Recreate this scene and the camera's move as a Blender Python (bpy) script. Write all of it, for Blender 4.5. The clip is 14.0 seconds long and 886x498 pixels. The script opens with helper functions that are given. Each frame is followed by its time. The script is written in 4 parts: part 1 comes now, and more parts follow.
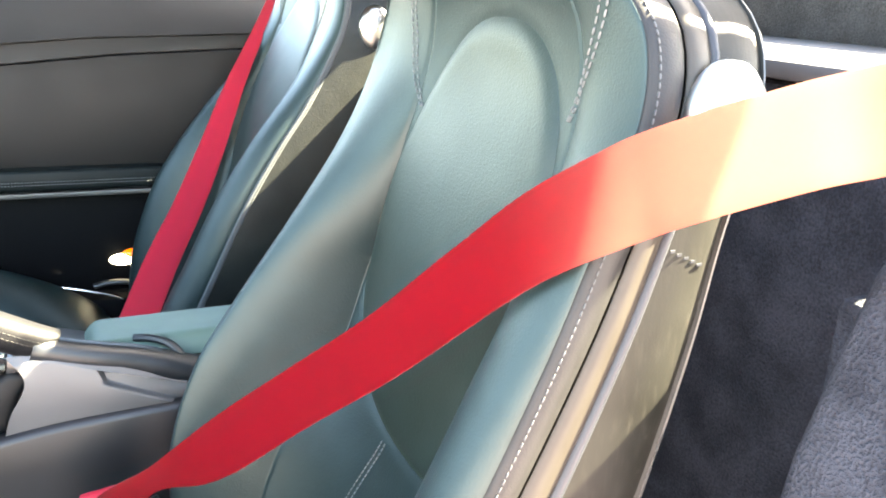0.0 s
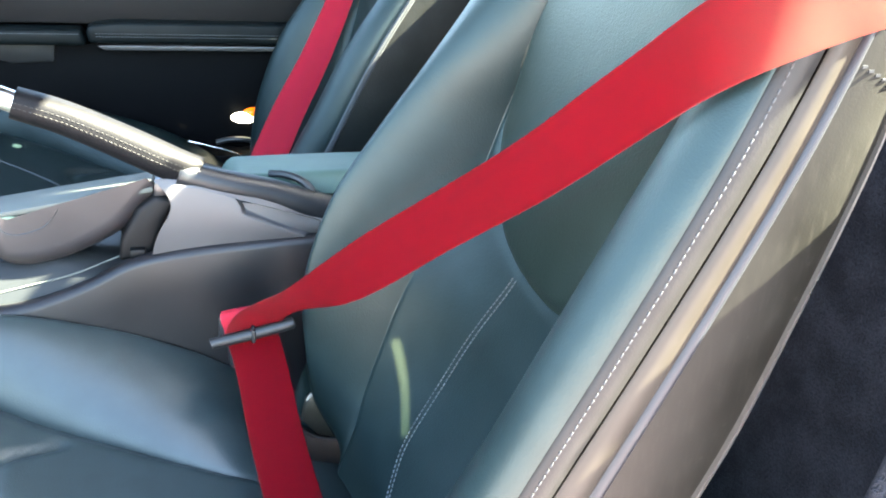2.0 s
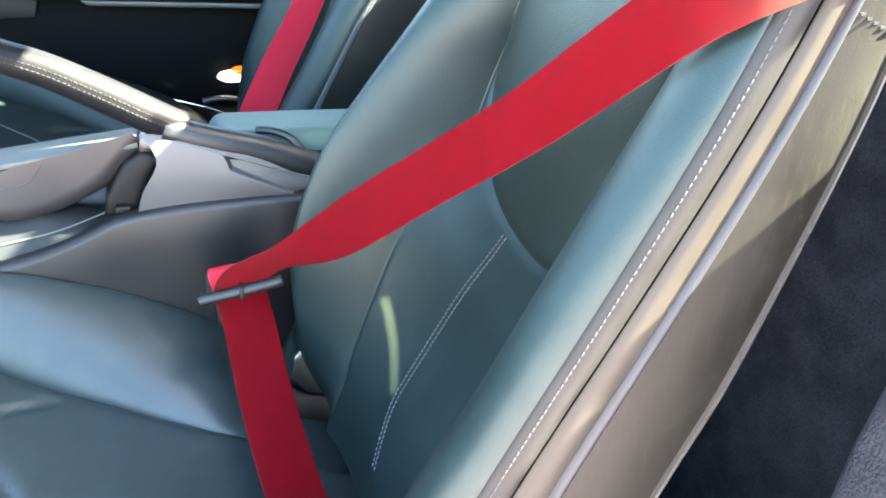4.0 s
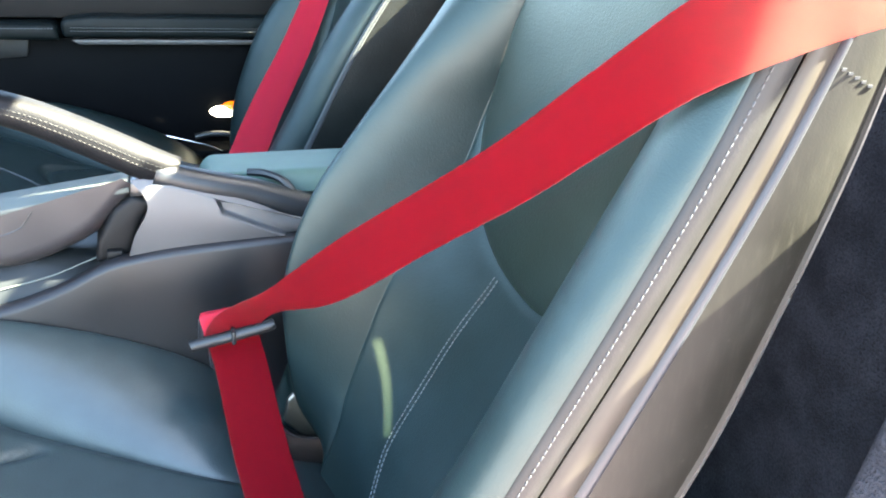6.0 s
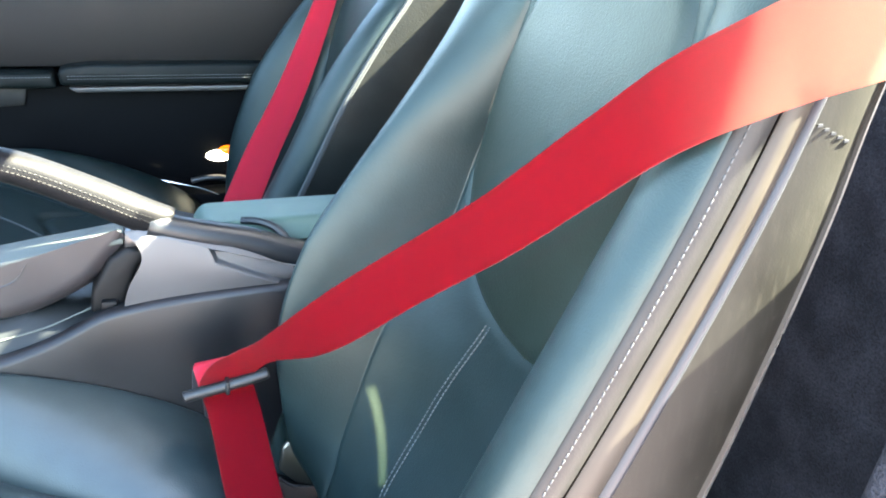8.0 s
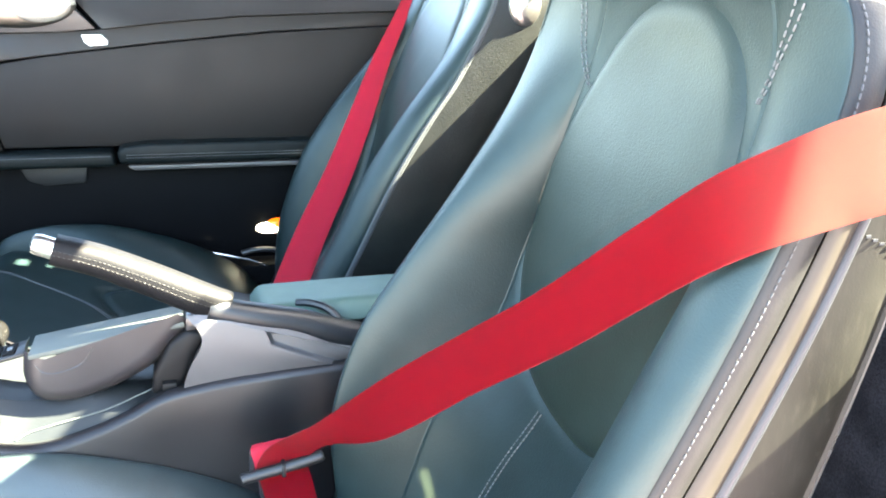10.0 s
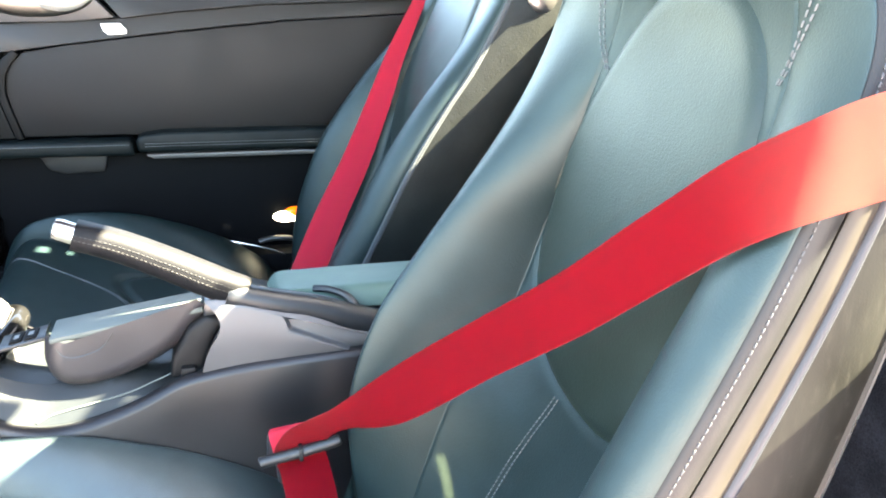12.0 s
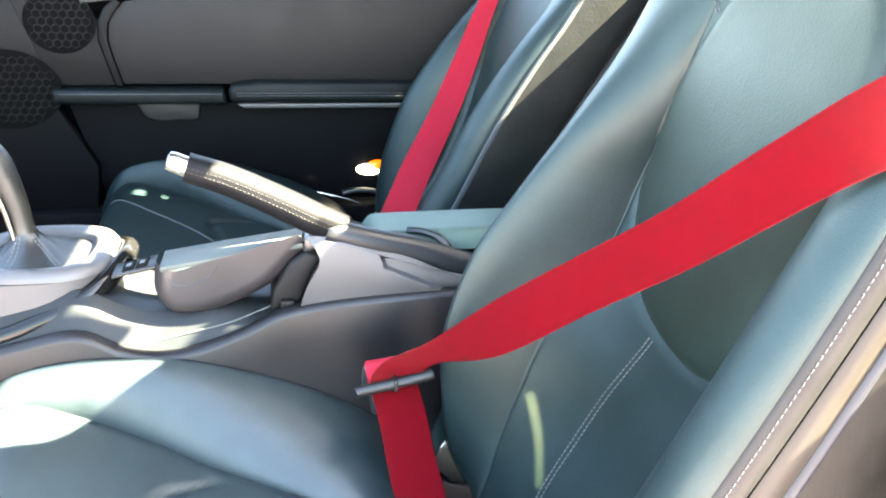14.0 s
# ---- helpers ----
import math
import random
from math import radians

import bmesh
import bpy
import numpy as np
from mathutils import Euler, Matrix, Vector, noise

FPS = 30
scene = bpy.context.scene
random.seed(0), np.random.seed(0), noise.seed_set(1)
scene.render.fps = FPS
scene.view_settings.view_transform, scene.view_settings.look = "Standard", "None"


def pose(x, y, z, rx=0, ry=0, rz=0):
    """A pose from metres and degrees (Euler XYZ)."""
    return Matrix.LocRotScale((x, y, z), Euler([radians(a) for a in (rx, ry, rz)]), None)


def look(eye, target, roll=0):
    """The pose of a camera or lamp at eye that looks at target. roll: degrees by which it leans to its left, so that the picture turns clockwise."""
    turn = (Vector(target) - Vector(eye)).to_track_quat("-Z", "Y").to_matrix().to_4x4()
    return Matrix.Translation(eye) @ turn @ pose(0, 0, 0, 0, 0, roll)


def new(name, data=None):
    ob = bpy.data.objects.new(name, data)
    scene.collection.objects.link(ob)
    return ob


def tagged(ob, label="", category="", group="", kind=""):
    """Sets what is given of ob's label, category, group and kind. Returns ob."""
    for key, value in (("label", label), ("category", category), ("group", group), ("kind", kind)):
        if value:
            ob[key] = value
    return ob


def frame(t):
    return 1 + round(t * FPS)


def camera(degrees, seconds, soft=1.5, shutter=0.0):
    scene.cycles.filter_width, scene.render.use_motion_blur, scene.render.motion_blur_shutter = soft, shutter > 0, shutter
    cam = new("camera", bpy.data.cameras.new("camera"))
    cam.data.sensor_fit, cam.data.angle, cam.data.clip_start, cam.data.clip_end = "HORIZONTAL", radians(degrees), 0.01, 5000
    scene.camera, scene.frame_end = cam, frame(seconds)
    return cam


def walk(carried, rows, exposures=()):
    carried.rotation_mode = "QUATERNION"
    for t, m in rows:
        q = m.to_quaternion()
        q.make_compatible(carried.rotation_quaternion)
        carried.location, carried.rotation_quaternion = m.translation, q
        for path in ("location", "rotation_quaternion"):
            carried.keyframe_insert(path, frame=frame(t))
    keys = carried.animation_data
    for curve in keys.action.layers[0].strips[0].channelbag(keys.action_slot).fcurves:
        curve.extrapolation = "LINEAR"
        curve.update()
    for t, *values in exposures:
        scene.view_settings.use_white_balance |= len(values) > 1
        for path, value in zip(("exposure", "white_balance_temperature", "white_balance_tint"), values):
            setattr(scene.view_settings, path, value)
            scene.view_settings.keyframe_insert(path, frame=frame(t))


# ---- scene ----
cam = camera(55.6, 14.0, 1.9)
PATH = [
    (0, (0.23, -0.901, 0.969), (1.018, 0.837, 0.371), 2.7),
    (0.5, (0.21, -0.903, 0.953), (0.922, 0.846, 0.295), 2.9),
    (1, (0.191, -0.904, 0.931), (0.834, 0.833, 0.178), 3.5),
    (1.5, (0.187, -0.906, 0.924), (0.775, 0.828, 0.118), 4.0),
    (2, (0.188, -0.906, 0.919), (0.762, 0.821, 0.091), 4.3),
    (2.5, (0.19, -0.905, 0.918), (0.765, 0.814, 0.072), 4.3),
    (3, (0.191, -0.903, 0.915), (0.782, 0.8, 0.047), 4.6),
    (5.5, (0.186, -0.906, 0.907), (0.779, 0.771, -0.007), 5.0),
    (6, (0.193, -0.898, 0.926), (0.801, 0.806, 0.074), 4.2),
    (6.5, (0.196, -0.894, 0.926), (0.821, 0.821, 0.109), 3.7),
    (7, (0.194, -0.9, 0.93), (0.792, 0.827, 0.119), 3.1),
    (7.5, (0.203, -0.894, 0.928), (0.806, 0.834, 0.122), 2.8),
    (8, (0.199, -0.899, 0.94), (0.814, 0.837, 0.159), 3.3),
    (10.5, (0.181, -0.904, 0.974), (0.701, 0.913, 0.32), 1.8),
    (11, (0.179, -0.904, 0.972), (0.687, 0.916, 0.316), 1.9),
    (11.5, (0.177, -0.905, 0.972), (0.676, 0.915, 0.308), 2.0),
    (12, (0.182, -0.906, 0.968), (0.682, 0.906, 0.286), 1.7),
    (12.5, (0.185, -0.908, 0.972), (0.69, 0.906, 0.297), 1.4),
    (13, (0.187, -0.914, 0.973), (0.7, 0.901, 0.308), 1.4),
    (13.5, (0.157, -0.926, 0.957), (0.579, 0.901, 0.263), 2.1),
    (14, (0.144, -0.924, 0.947), (0.498, 0.895, 0.194), 2.1),
]
walk(cam, [(t, look(eye, target, roll)) for t, eye, target, roll in PATH],
     [(0, 6.7, 7900, 6), (0.25, 6.2, 7500, 6), (0.5, 5.8, 7050, 6), (1.2, 6.46, 6950, 5), (2.2, 6.56, 6850, 3), (8, 6.68, 6850, 3), (10.5, 6.7, 7200, 5), (14, 6.82, 7450, 6)])

# ---- light ----
SUN = Vector((1.0, -0.195, 1.0)).normalized()
sun_data = bpy.data.lights.new("sun", "SUN")
sun_data.energy, sun_data.angle, sun_data.color = 4.8, radians(0.55), (1.0, 0.93, 0.76)
sun_lamp = new("sun", sun_data)
sun_lamp.matrix_world = look(SUN * 6, (0, 0, 0))
world = bpy.data.worlds.new("sky")
scene.world = world
world.use_nodes = True
wn = world.node_tree.nodes
sky = wn.new("ShaderNodeTexSky")
sky.sky_type, sky.sun_disc = "NISHITA", False
sky.sun_elevation = math.asin(SUN.z)
sky.sun_rotation = math.atan2(SUN.x, SUN.y)
sky.air_density, sky.dust_density, sky.ozone_density = 1.0, 1.6, 1.0
world.node_tree.links.new(sky.outputs[0], wn["Background"].inputs[0])
wn["Background"].inputs[1].default_value = 0.05

# added narrow lamp, standing in for sunlight reflected on to the backrest; source unseen
glint_data = bpy.data.lights.new("stand_in_glint", "AREA")
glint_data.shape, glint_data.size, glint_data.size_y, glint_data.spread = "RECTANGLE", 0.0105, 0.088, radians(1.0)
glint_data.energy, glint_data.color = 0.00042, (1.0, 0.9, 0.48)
stand_in_glint = new("stand_in_glint", glint_data)
stand_in_glint.matrix_world = look((-0.1, -0.44, 0.72), (0.372, -0.279, 0.478), 40)


# ---- materials ----
def base_material(name, colour, rough, metal=0.0, spec=0.5):
    m = bpy.data.materials.new(name)
    m.use_nodes = True
    b = m.node_tree.nodes["Principled BSDF"]
    b.inputs["Base Color"].default_value = (*colour, 1)
    b.inputs["Roughness"].default_value = rough
    b.inputs["Metallic"].default_value = metal
    b.inputs["Specular IOR Level"].default_value = spec
    return m, m.node_tree.nodes, m.node_tree.links, b


def noise_node(n, l, coord, scale, detail=4.0):
    t = n.new("ShaderNodeTexNoise")
    t.inputs["Scale"].default_value, t.inputs["Detail"].default_value = scale, detail
    l.new(coord.outputs["Object"], t.inputs["Vector"])
    return t


def spread(n, l, source, low, high):
    r = n.new("ShaderNodeMapRange")
    r.inputs["From Min"].default_value, r.inputs["From Max"].default_value = 0.3, 0.7
    r.inputs["To Min"].default_value, r.inputs["To Max"].default_value = low, high
    l.new(source, r.inputs["Value"])
    return r.outputs["Result"]


def two_tone(n, l, b, source, dark, light):
    mix = n.new("ShaderNodeMix")
    mix.data_type = "RGBA"
    mix.inputs["A"].default_value, mix.inputs["B"].default_value = (*dark, 1), (*light, 1)
    l.new(source, mix.inputs["Factor"])
    l.new(mix.outputs["Result"], b.inputs["Base Color"])


def leather(name, dark, light, rough=(0.36, 0.5), grain=620.0, depth=0.25, coat=0.0, spec=0.5):
    """Pebbled hide: fine cells, soft creases, uneven sheen."""
    m, n, l, b = base_material(name, dark, rough[0], spec=spec)
    c = n.new("ShaderNodeTexCoord")
    cells = n.new("ShaderNodeTexVoronoi")
    cells.feature = "F1"
    cells.inputs["Scale"].default_value = grain
    l.new(c.outputs["Object"], cells.inputs["Vector"])
    folds = noise_node(n, l, c, 40.0, 4.0)
    hair = noise_node(n, l, c, grain * 0.55, 3.0)
    wear = noise_node(n, l, c, 9.0, 5.0)
    add = n.new("ShaderNodeMath")
    add.operation = "MULTIPLY_ADD"
    add.inputs[1].default_value = 0.7
    l.new(cells.outputs["Distance"], add.inputs[0])
    l.new(hair.outputs[0], add.inputs[2])
    bump = n.new("ShaderNodeBump")
    bump.inputs["Strength"].default_value, bump.inputs["Distance"].default_value = depth, 0.0006
    l.new(add.outputs[0], bump.inputs["Height"])
    l.new(bump.outputs[0], b.inputs["Normal"])
    l.new(spread(n, l, wear.outputs[0], *rough), b.inputs["Roughness"])
    two_tone(n, l, b, spread(n, l, folds.outputs[0], 0.0, 1.0), dark, light)
    b.inputs["Coat Weight"].default_value, b.inputs["Coat Roughness"].default_value = coat, 0.3
    return m


def plastic(name, dark, light, rough=(0.4, 0.5), grain=900.0, depth=0.15, spec=0.5):
    """Moulded trim with a fine sand grain and some handling wear."""
    m, n, l, b = base_material(name, dark, rough[0], spec=spec)
    c = n.new("ShaderNodeTexCoord")
    fine, wear = noise_node(n, l, c, grain, 2.0), noise_node(n, l, c, 14.0, 6.0)
    bump = n.new("ShaderNodeBump")
    bump.inputs["Strength"].default_value, bump.inputs["Distance"].default_value = depth, 0.0006
    l.new(fine.outputs[0], bump.inputs["Height"])
    l.new(bump.outputs[0], b.inputs["Normal"])
    l.new(spread(n, l, wear.outputs[0], *rough), b.inputs["Roughness"])
    two_tone(n, l, b, spread(n, l, wear.outputs[0], 0.0, 1.0), dark, light)
    return m


def scuffed(name, dark, light):
    """Worn moulded plastic: long fine scratches, rubbed patches and pale specks."""
    m = plastic(name, dark, light, (0.4, 0.58), 900.0, 0.12, 0.16)
    n, l = m.node_tree.nodes, m.node_tree.links
    b = n["Principled BSDF"]
    c = n.new("ShaderNodeTexCoord")
    stretch = n.new("ShaderNodeMapping")
    stretch.inputs["Scale"].default_value = (150.0, 20.0, 25.0)
    stretch.inputs["Rotation"].default_value = (0.0, 0.5, 0.0)
    l.new(c.outputs["Object"], stretch.inputs["Vector"])
    lines = n.new("ShaderNodeTexNoise")
    lines.inputs["Scale"].default_value, lines.inputs["Detail"].default_value = 3.0, 5.0
    l.new(stretch.outputs[0], lines.inputs["Vector"])
    rubbed = n.new("ShaderNodeMapRange")
    rubbed.inputs["From Min"].default_value, rubbed.inputs["From Max"].default_value = 0.5, 0.72
    rubbed.inputs["To Max"].default_value = 0.6
    l.new(lines.outputs[0], rubbed.inputs["Value"])
    dots = n.new("ShaderNodeTexVoronoi")
    dots.inputs["Scale"].default_value = 75.0
    l.new(c.outputs["Object"], dots.inputs["Vector"])
    near = n.new("ShaderNodeMapRange")
    near.inputs["From Min"].default_value, near.inputs["From Max"].default_value = 0.10, 0.13
    near.inputs["To Min"].default_value, near.inputs["To Max"].default_value = 1.0, 0.0
    l.new(dots.outputs["Distance"], near.inputs["Value"])
    few = n.new("ShaderNodeMath")
    few.operation = "GREATER_THAN"
    few.inputs[1].default_value = 0.72
    split = n.new("ShaderNodeSeparateColor")
    l.new(dots.outputs["Color"], split.inputs[0])
    l.new(split.outputs[0], few.inputs[0])
    speck = n.new("ShaderNodeMath")
    speck.operation = "MULTIPLY"
    l.new(near.outputs["Result"], speck.inputs[0])
    l.new(few.outputs[0], speck.inputs[1])
    both = n.new("ShaderNodeMath")
    both.operation = "MAXIMUM"
    l.new(rubbed.outputs["Result"], both.inputs[0])
    l.new(speck.outputs[0], both.inputs[1])
    worn = n.new("ShaderNodeMix")
    worn.data_type = "RGBA"
    l.new(both.outputs[0], worn.inputs["Factor"])
    l.new(b.inputs["Base Color"].links[0].from_socket, worn.inputs["A"])
    worn.inputs["B"].default_value = (0.0105, 0.0101, 0.0082, 1)
    l.new(worn.outputs["Result"], b.inputs["Base Color"])
    return m


def carpet(name, dark, light):
    m, n, l, b = base_material(name, dark, 0.95, spec=0.1)
    c = n.new("ShaderNodeTexCoord")
    tuft, patch = noise_node(n, l, c, 480.0, 3.0), noise_node(n, l, c, 30.0, 4.0)
    bump = n.new("ShaderNodeBump")
    bump.inputs["Strength"].default_value, bump.inputs["Distance"].default_value = 0.9, 0.003
    l.new(tuft.outputs[0], bump.inputs["Height"])
    l.new(bump.outputs[0], b.inputs["Normal"])
    mul = n.new("ShaderNodeMath")
    mul.operation = "MULTIPLY"
    l.new(tuft.outputs[0], mul.inputs[0])
    l.new(patch.outputs[0], mul.inputs[1])
    r = n.new("ShaderNodeMapRange")
    r.inputs["From Min"].default_value, r.inputs["From Max"].default_value = 0.15, 0.38
    l.new(mul.outputs[0], r.inputs["Value"])
    two_tone(n, l, b, r.outputs["Result"], dark, light)
    return m


def webbing(name, dark, light):
    """Woven belt: fine ribs across and a twill, from the strip's own UVs in metres."""
    m, n, l, b = base_material(name, dark, 0.65, spec=0.03)
    uv = n.new("ShaderNodeTexCoord")
    ribs = n.new("ShaderNodeTexWave")
    ribs.wave_type, ribs.bands_direction = "BANDS", "Y"
    ribs.inputs["Scale"].default_value = 300.0
    ribs.inputs["Distortion"].default_value = 1.5
    ribs.inputs["Detail Scale"].default_value = 3.0
    twill = n.new("ShaderNodeTexWave")
    twill.wave_type, twill.bands_direction = "BANDS", "DIAGONAL"
    twill.inputs["Scale"].default_value = 390.0
    for w in (ribs, twill):
        l.new(uv.outputs["UV"], w.inputs["Vector"])
    mix = n.new("ShaderNodeMath")
    mix.operation = "MULTIPLY_ADD"
    mix.inputs[1].default_value = 0.6
    half = n.new("ShaderNodeMath")
    half.operation = "MULTIPLY"
    half.inputs[1].default_value = 0.4
    l.new(ribs.outputs["Fac"], mix.inputs[0])
    l.new(twill.outputs["Fac"], half.inputs[0])
    l.new(half.outputs[0], mix.inputs[2])
    streak = n.new("ShaderNodeTexNoise")
    streak.inputs["Scale"].default_value, streak.inputs["Detail"].default_value = 60.0, 4.0
    l.new(uv.outputs["UV"], streak.inputs["Vector"])
    tone = n.new("ShaderNodeMath")
    tone.operation = "MULTIPLY"
    l.new(mix.outputs[0], tone.inputs[0])
    l.new(spread(n, l, streak.outputs[0], 0.7, 1.15), tone.inputs[1])
    bump = n.new("ShaderNodeBump")
    bump.inputs["Strength"].default_value, bump.inputs["Distance"].default_value = 0.5, 0.0004
    l.new(mix.outputs[0], bump.inputs["Height"])
    l.new(bump.outputs[0], b.inputs["Normal"])
    # selvage: a darker line close to both edges
    part_uv = n.new("ShaderNodeSeparateXYZ")
    l.new(uv.outputs["UV"], part_uv.inputs[0])
    side = n.new("ShaderNodeMath")
    side.operation = "ABSOLUTE"
    l.new(part_uv.outputs[0], side.inputs[0])
    edge = n.new("ShaderNodeMath")
    edge.operation = "COMPARE"
    edge.inputs[1].default_value, edge.inputs[2].default_value = 0.0212, 0.0006
    l.new(side.outputs[0], edge.inputs[0])
    line = n.new("ShaderNodeMath")
    line.operation = "MULTIPLY_ADD"
    line.inputs[1].default_value, line.inputs[2].default_value = -0.6, 1.0
    l.new(edge.outputs[0], line.inputs[0])
    woven = n.new("ShaderNodeMath")
    woven.operation = "MULTIPLY"
    l.new(tone.outputs[0], woven.inputs[0])
    l.new(line.outputs[0], woven.inputs[1])
    two_tone(n, l, b, woven.outputs[0], dark, light)
    # thin webbing lets some sunlight through from behind
    thin = n.new("ShaderNodeBsdfTranslucent")
    thin.inputs["Color"].default_value = (0.95, 0.77, 0.69, 1)
    both = n.new("ShaderNodeMixShader")
    both.inputs[0].default_value = 0.22
    l.new(b.outputs[0], both.inputs[1])
    l.new(thin.outputs[0], both.inputs[2])
    l.new(both.outputs[0], n["Material Output"].inputs["Surface"])
    b.inputs["Sheen Weight"].default_value = 0.008
    b.inputs["Sheen Roughness"].default_value = 0.35
    b.inputs["Sheen Tint"].default_value = (1.0, 0.7, 0.6, 1)
    return m


LEATHER = leather("black_leather", (0.0030, 0.0080, 0.0086), (0.0048, 0.0112, 0.0119), (0.41, 0.51), 760.0, 0.22, 0.0, 0.31)
# driver's cushion: the seat leather lightened in place of light it lacks
CUSHION = leather("lightened_cushion_leather", (0.0115, 0.0178, 0.0190), (0.0155, 0.0232, 0.0246), (0.37, 0.46), 760.0, 0.18, 0.0, 0.42)
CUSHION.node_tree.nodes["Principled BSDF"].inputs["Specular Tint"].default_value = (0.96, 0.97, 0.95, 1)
INSERT = leather("black_leather_centre", (0.0036, 0.0092, 0.0082), (0.0056, 0.0124, 0.0112), (0.44, 0.52), 700.0, 0.26, 0.0, 0.33)
INSERT.node_tree.nodes["Principled BSDF"].inputs["Specular Tint"].default_value = (1.0, 1.0, 0.84, 1)
LEATHER.node_tree.nodes["Principled BSDF"].inputs["Specular Tint"].default_value = (0.84, 0.99, 0.97, 1)
INSERT.node_tree.nodes["Principled BSDF"].inputs["Specular Tint"].default_value = (0.98, 0.99, 0.88, 1)
ARMREST = leather("door_armrest_leather", (0.0028, 0.0046, 0.0048), (0.0042, 0.0064, 0.0067), (0.45, 0.55), 900.0, 0.14, 0.0, 0.13)
SIDE = leather("black_leather_side", (0.0048, 0.0056, 0.0052), (0.0078, 0.0088, 0.008), (0.34, 0.46), 640.0, 0.4, 0.0, 0.2)
GUSSET = leather("smooth_side_leather", (0.0054, 0.0055, 0.0056), (0.0078, 0.0079, 0.008), (0.42, 0.52), 800.0, 0.15, 0.0, 0.2)
GRIP = leather("brown_black_leather", (0.0033, 0.0034, 0.0039), (0.0047, 0.0048, 0.0054), (0.46, 0.56), 800.0, 0.2, 0.0, 0.07)
PAD = leather("armrest_leather", (0.033, 0.060, 0.049), (0.041, 0.071, 0.058), (0.46, 0.56), 900.0, 0.1, 0.0, 0.3)
LID = plastic("tub_lid_plastic", (0.044, 0.05, 0.044), (0.056, 0.063, 0.056), (0.55, 0.65), 1200.0, 0.1, 0.3)
SHELL = scuffed("seat_shell_plastic", (0.0032, 0.0032, 0.0026), (0.0055, 0.0055, 0.0044))
BAND = plastic("moulded_band_plastic", (0.0145, 0.0126, 0.0102), (0.0195, 0.017, 0.0138), (0.4, 0.5), 1200.0, 0.1, 0.2)
BEAD = plastic("pale_bead_plastic", (0.0095, 0.0108, 0.014), (0.0125, 0.014, 0.018), (0.4, 0.5), 1200.0, 0.1, 0.25)
RIM = plastic("worn_rim_plastic", (0.022, 0.0215, 0.0205), (0.033, 0.0325, 0.031), (0.25, 0.35), 1200.0, 0.1)
DARK = plastic("dark_trim_plastic", (0.016, 0.016, 0.017), (0.026, 0.026, 0.027))
# browner than the door trim, and darkened in place of its dimmer reflection
PANEL = plastic("door_panel_vinyl", (0.0066, 0.0062, 0.0060), (0.0082, 0.0078, 0.0075), (0.5, 0.62), 1100.0, 0.3, 0.2)
DOORSKIN = plastic("door_trim_vinyl", (0.0095, 0.0092, 0.0091), (0.0122, 0.0118, 0.0117), (0.5, 0.62), 1100.0, 0.3, 0.34)
GRILLE = plastic("speaker_plastic", (0.0026, 0.0027, 0.0027), (0.0036, 0.0037, 0.0037), (0.55, 0.65), 900.0, 0.15, 0.13)
HEX = plastic("speaker_mesh_plastic", (0.0032, 0.0032, 0.0032), (0.0044, 0.0044, 0.0043), (0.55, 0.65), 900.0, 0.15, 0.15)
POCKET = plastic("door_pocket_plastic", (0.0021, 0.0022, 0.0025), (0.0034, 0.0035, 0.0039), (0.6, 0.7), 900.0, 0.15, 0.05)
GREY = plastic("grey_console_plastic", (0.036, 0.0352, 0.0362), (0.044, 0.0432, 0.0442), (0.42, 0.52), 1300.0, 0.12, 0.42)
CONSOLE = plastic("console_leatherette", (0.0042, 0.0038, 0.0044), (0.0062, 0.0057, 0.0065), (0.38, 0.48), 900.0, 0.2, 0.3)
TRAY = plastic("tray_plastic", (0.0050, 0.0062, 0.0068), (0.0072, 0.0086, 0.0094), (0.42, 0.52), 900.0, 0.1, 0.2)
TUBSKIN = plastic("tub_plastic", (0.0125, 0.0108, 0.0118), (0.017, 0.015, 0.016), (0.33, 0.43), 1100.0, 0.15)
CARPET = carpet("black_carpet", (0.007, 0.0085, 0.012), (0.021, 0.024, 0.032))
CARPET_BLUE = carpet("grey_blue_carpet", (0.011, 0.012, 0.0155), (0.026, 0.028, 0.035))
RED = webbing("red_webbing", (0.052, 0.0002, 0.0018), (0.122, 0.0006, 0.0045))
# brighter copy of the red webbing; its paleness stands in for light caught
RED_LIT = webbing("lit_red_webbing", (0.24, 0.010, 0.022), (0.34, 0.016, 0.034))
SEAM = plastic("seam_tape", (0.028, 0.033, 0.036), (0.037, 0.043, 0.047), (0.5, 0.6), 900.0, 0.2, 0.3)
THREAD = base_material("grey_thread", (0.075, 0.082, 0.086), 0.75)[0]
PALE_THREAD = base_material("pale_thread", (0.024, 0.026, 0.028), 0.75)[0]
BLACK = base_material("black_satin_plastic", (0.012, 0.012, 0.013), 0.3)[0]
GLOSS = base_material("gloss_black_trim", (0.004, 0.004, 0.004), 0.12, 0.0, 0.2)[0]
SILVER = base_material("satin_silver", (0.62, 0.6, 0.57), 0.28, 1.0)[0]
STEEL = base_material("brushed_steel", (0.55, 0.54, 0.52), 0.22, 1.0)[0]
WHITE = base_material("white_print", (0.75, 0.75, 0.72), 0.5)[0]
BODY = base_material("body_paint", (0.3, 0.3, 0.31), 0.25)[0]
FABRIC = carpet("soft_top_fabric", (0.03, 0.03, 0.032), (0.06, 0.06, 0.064))


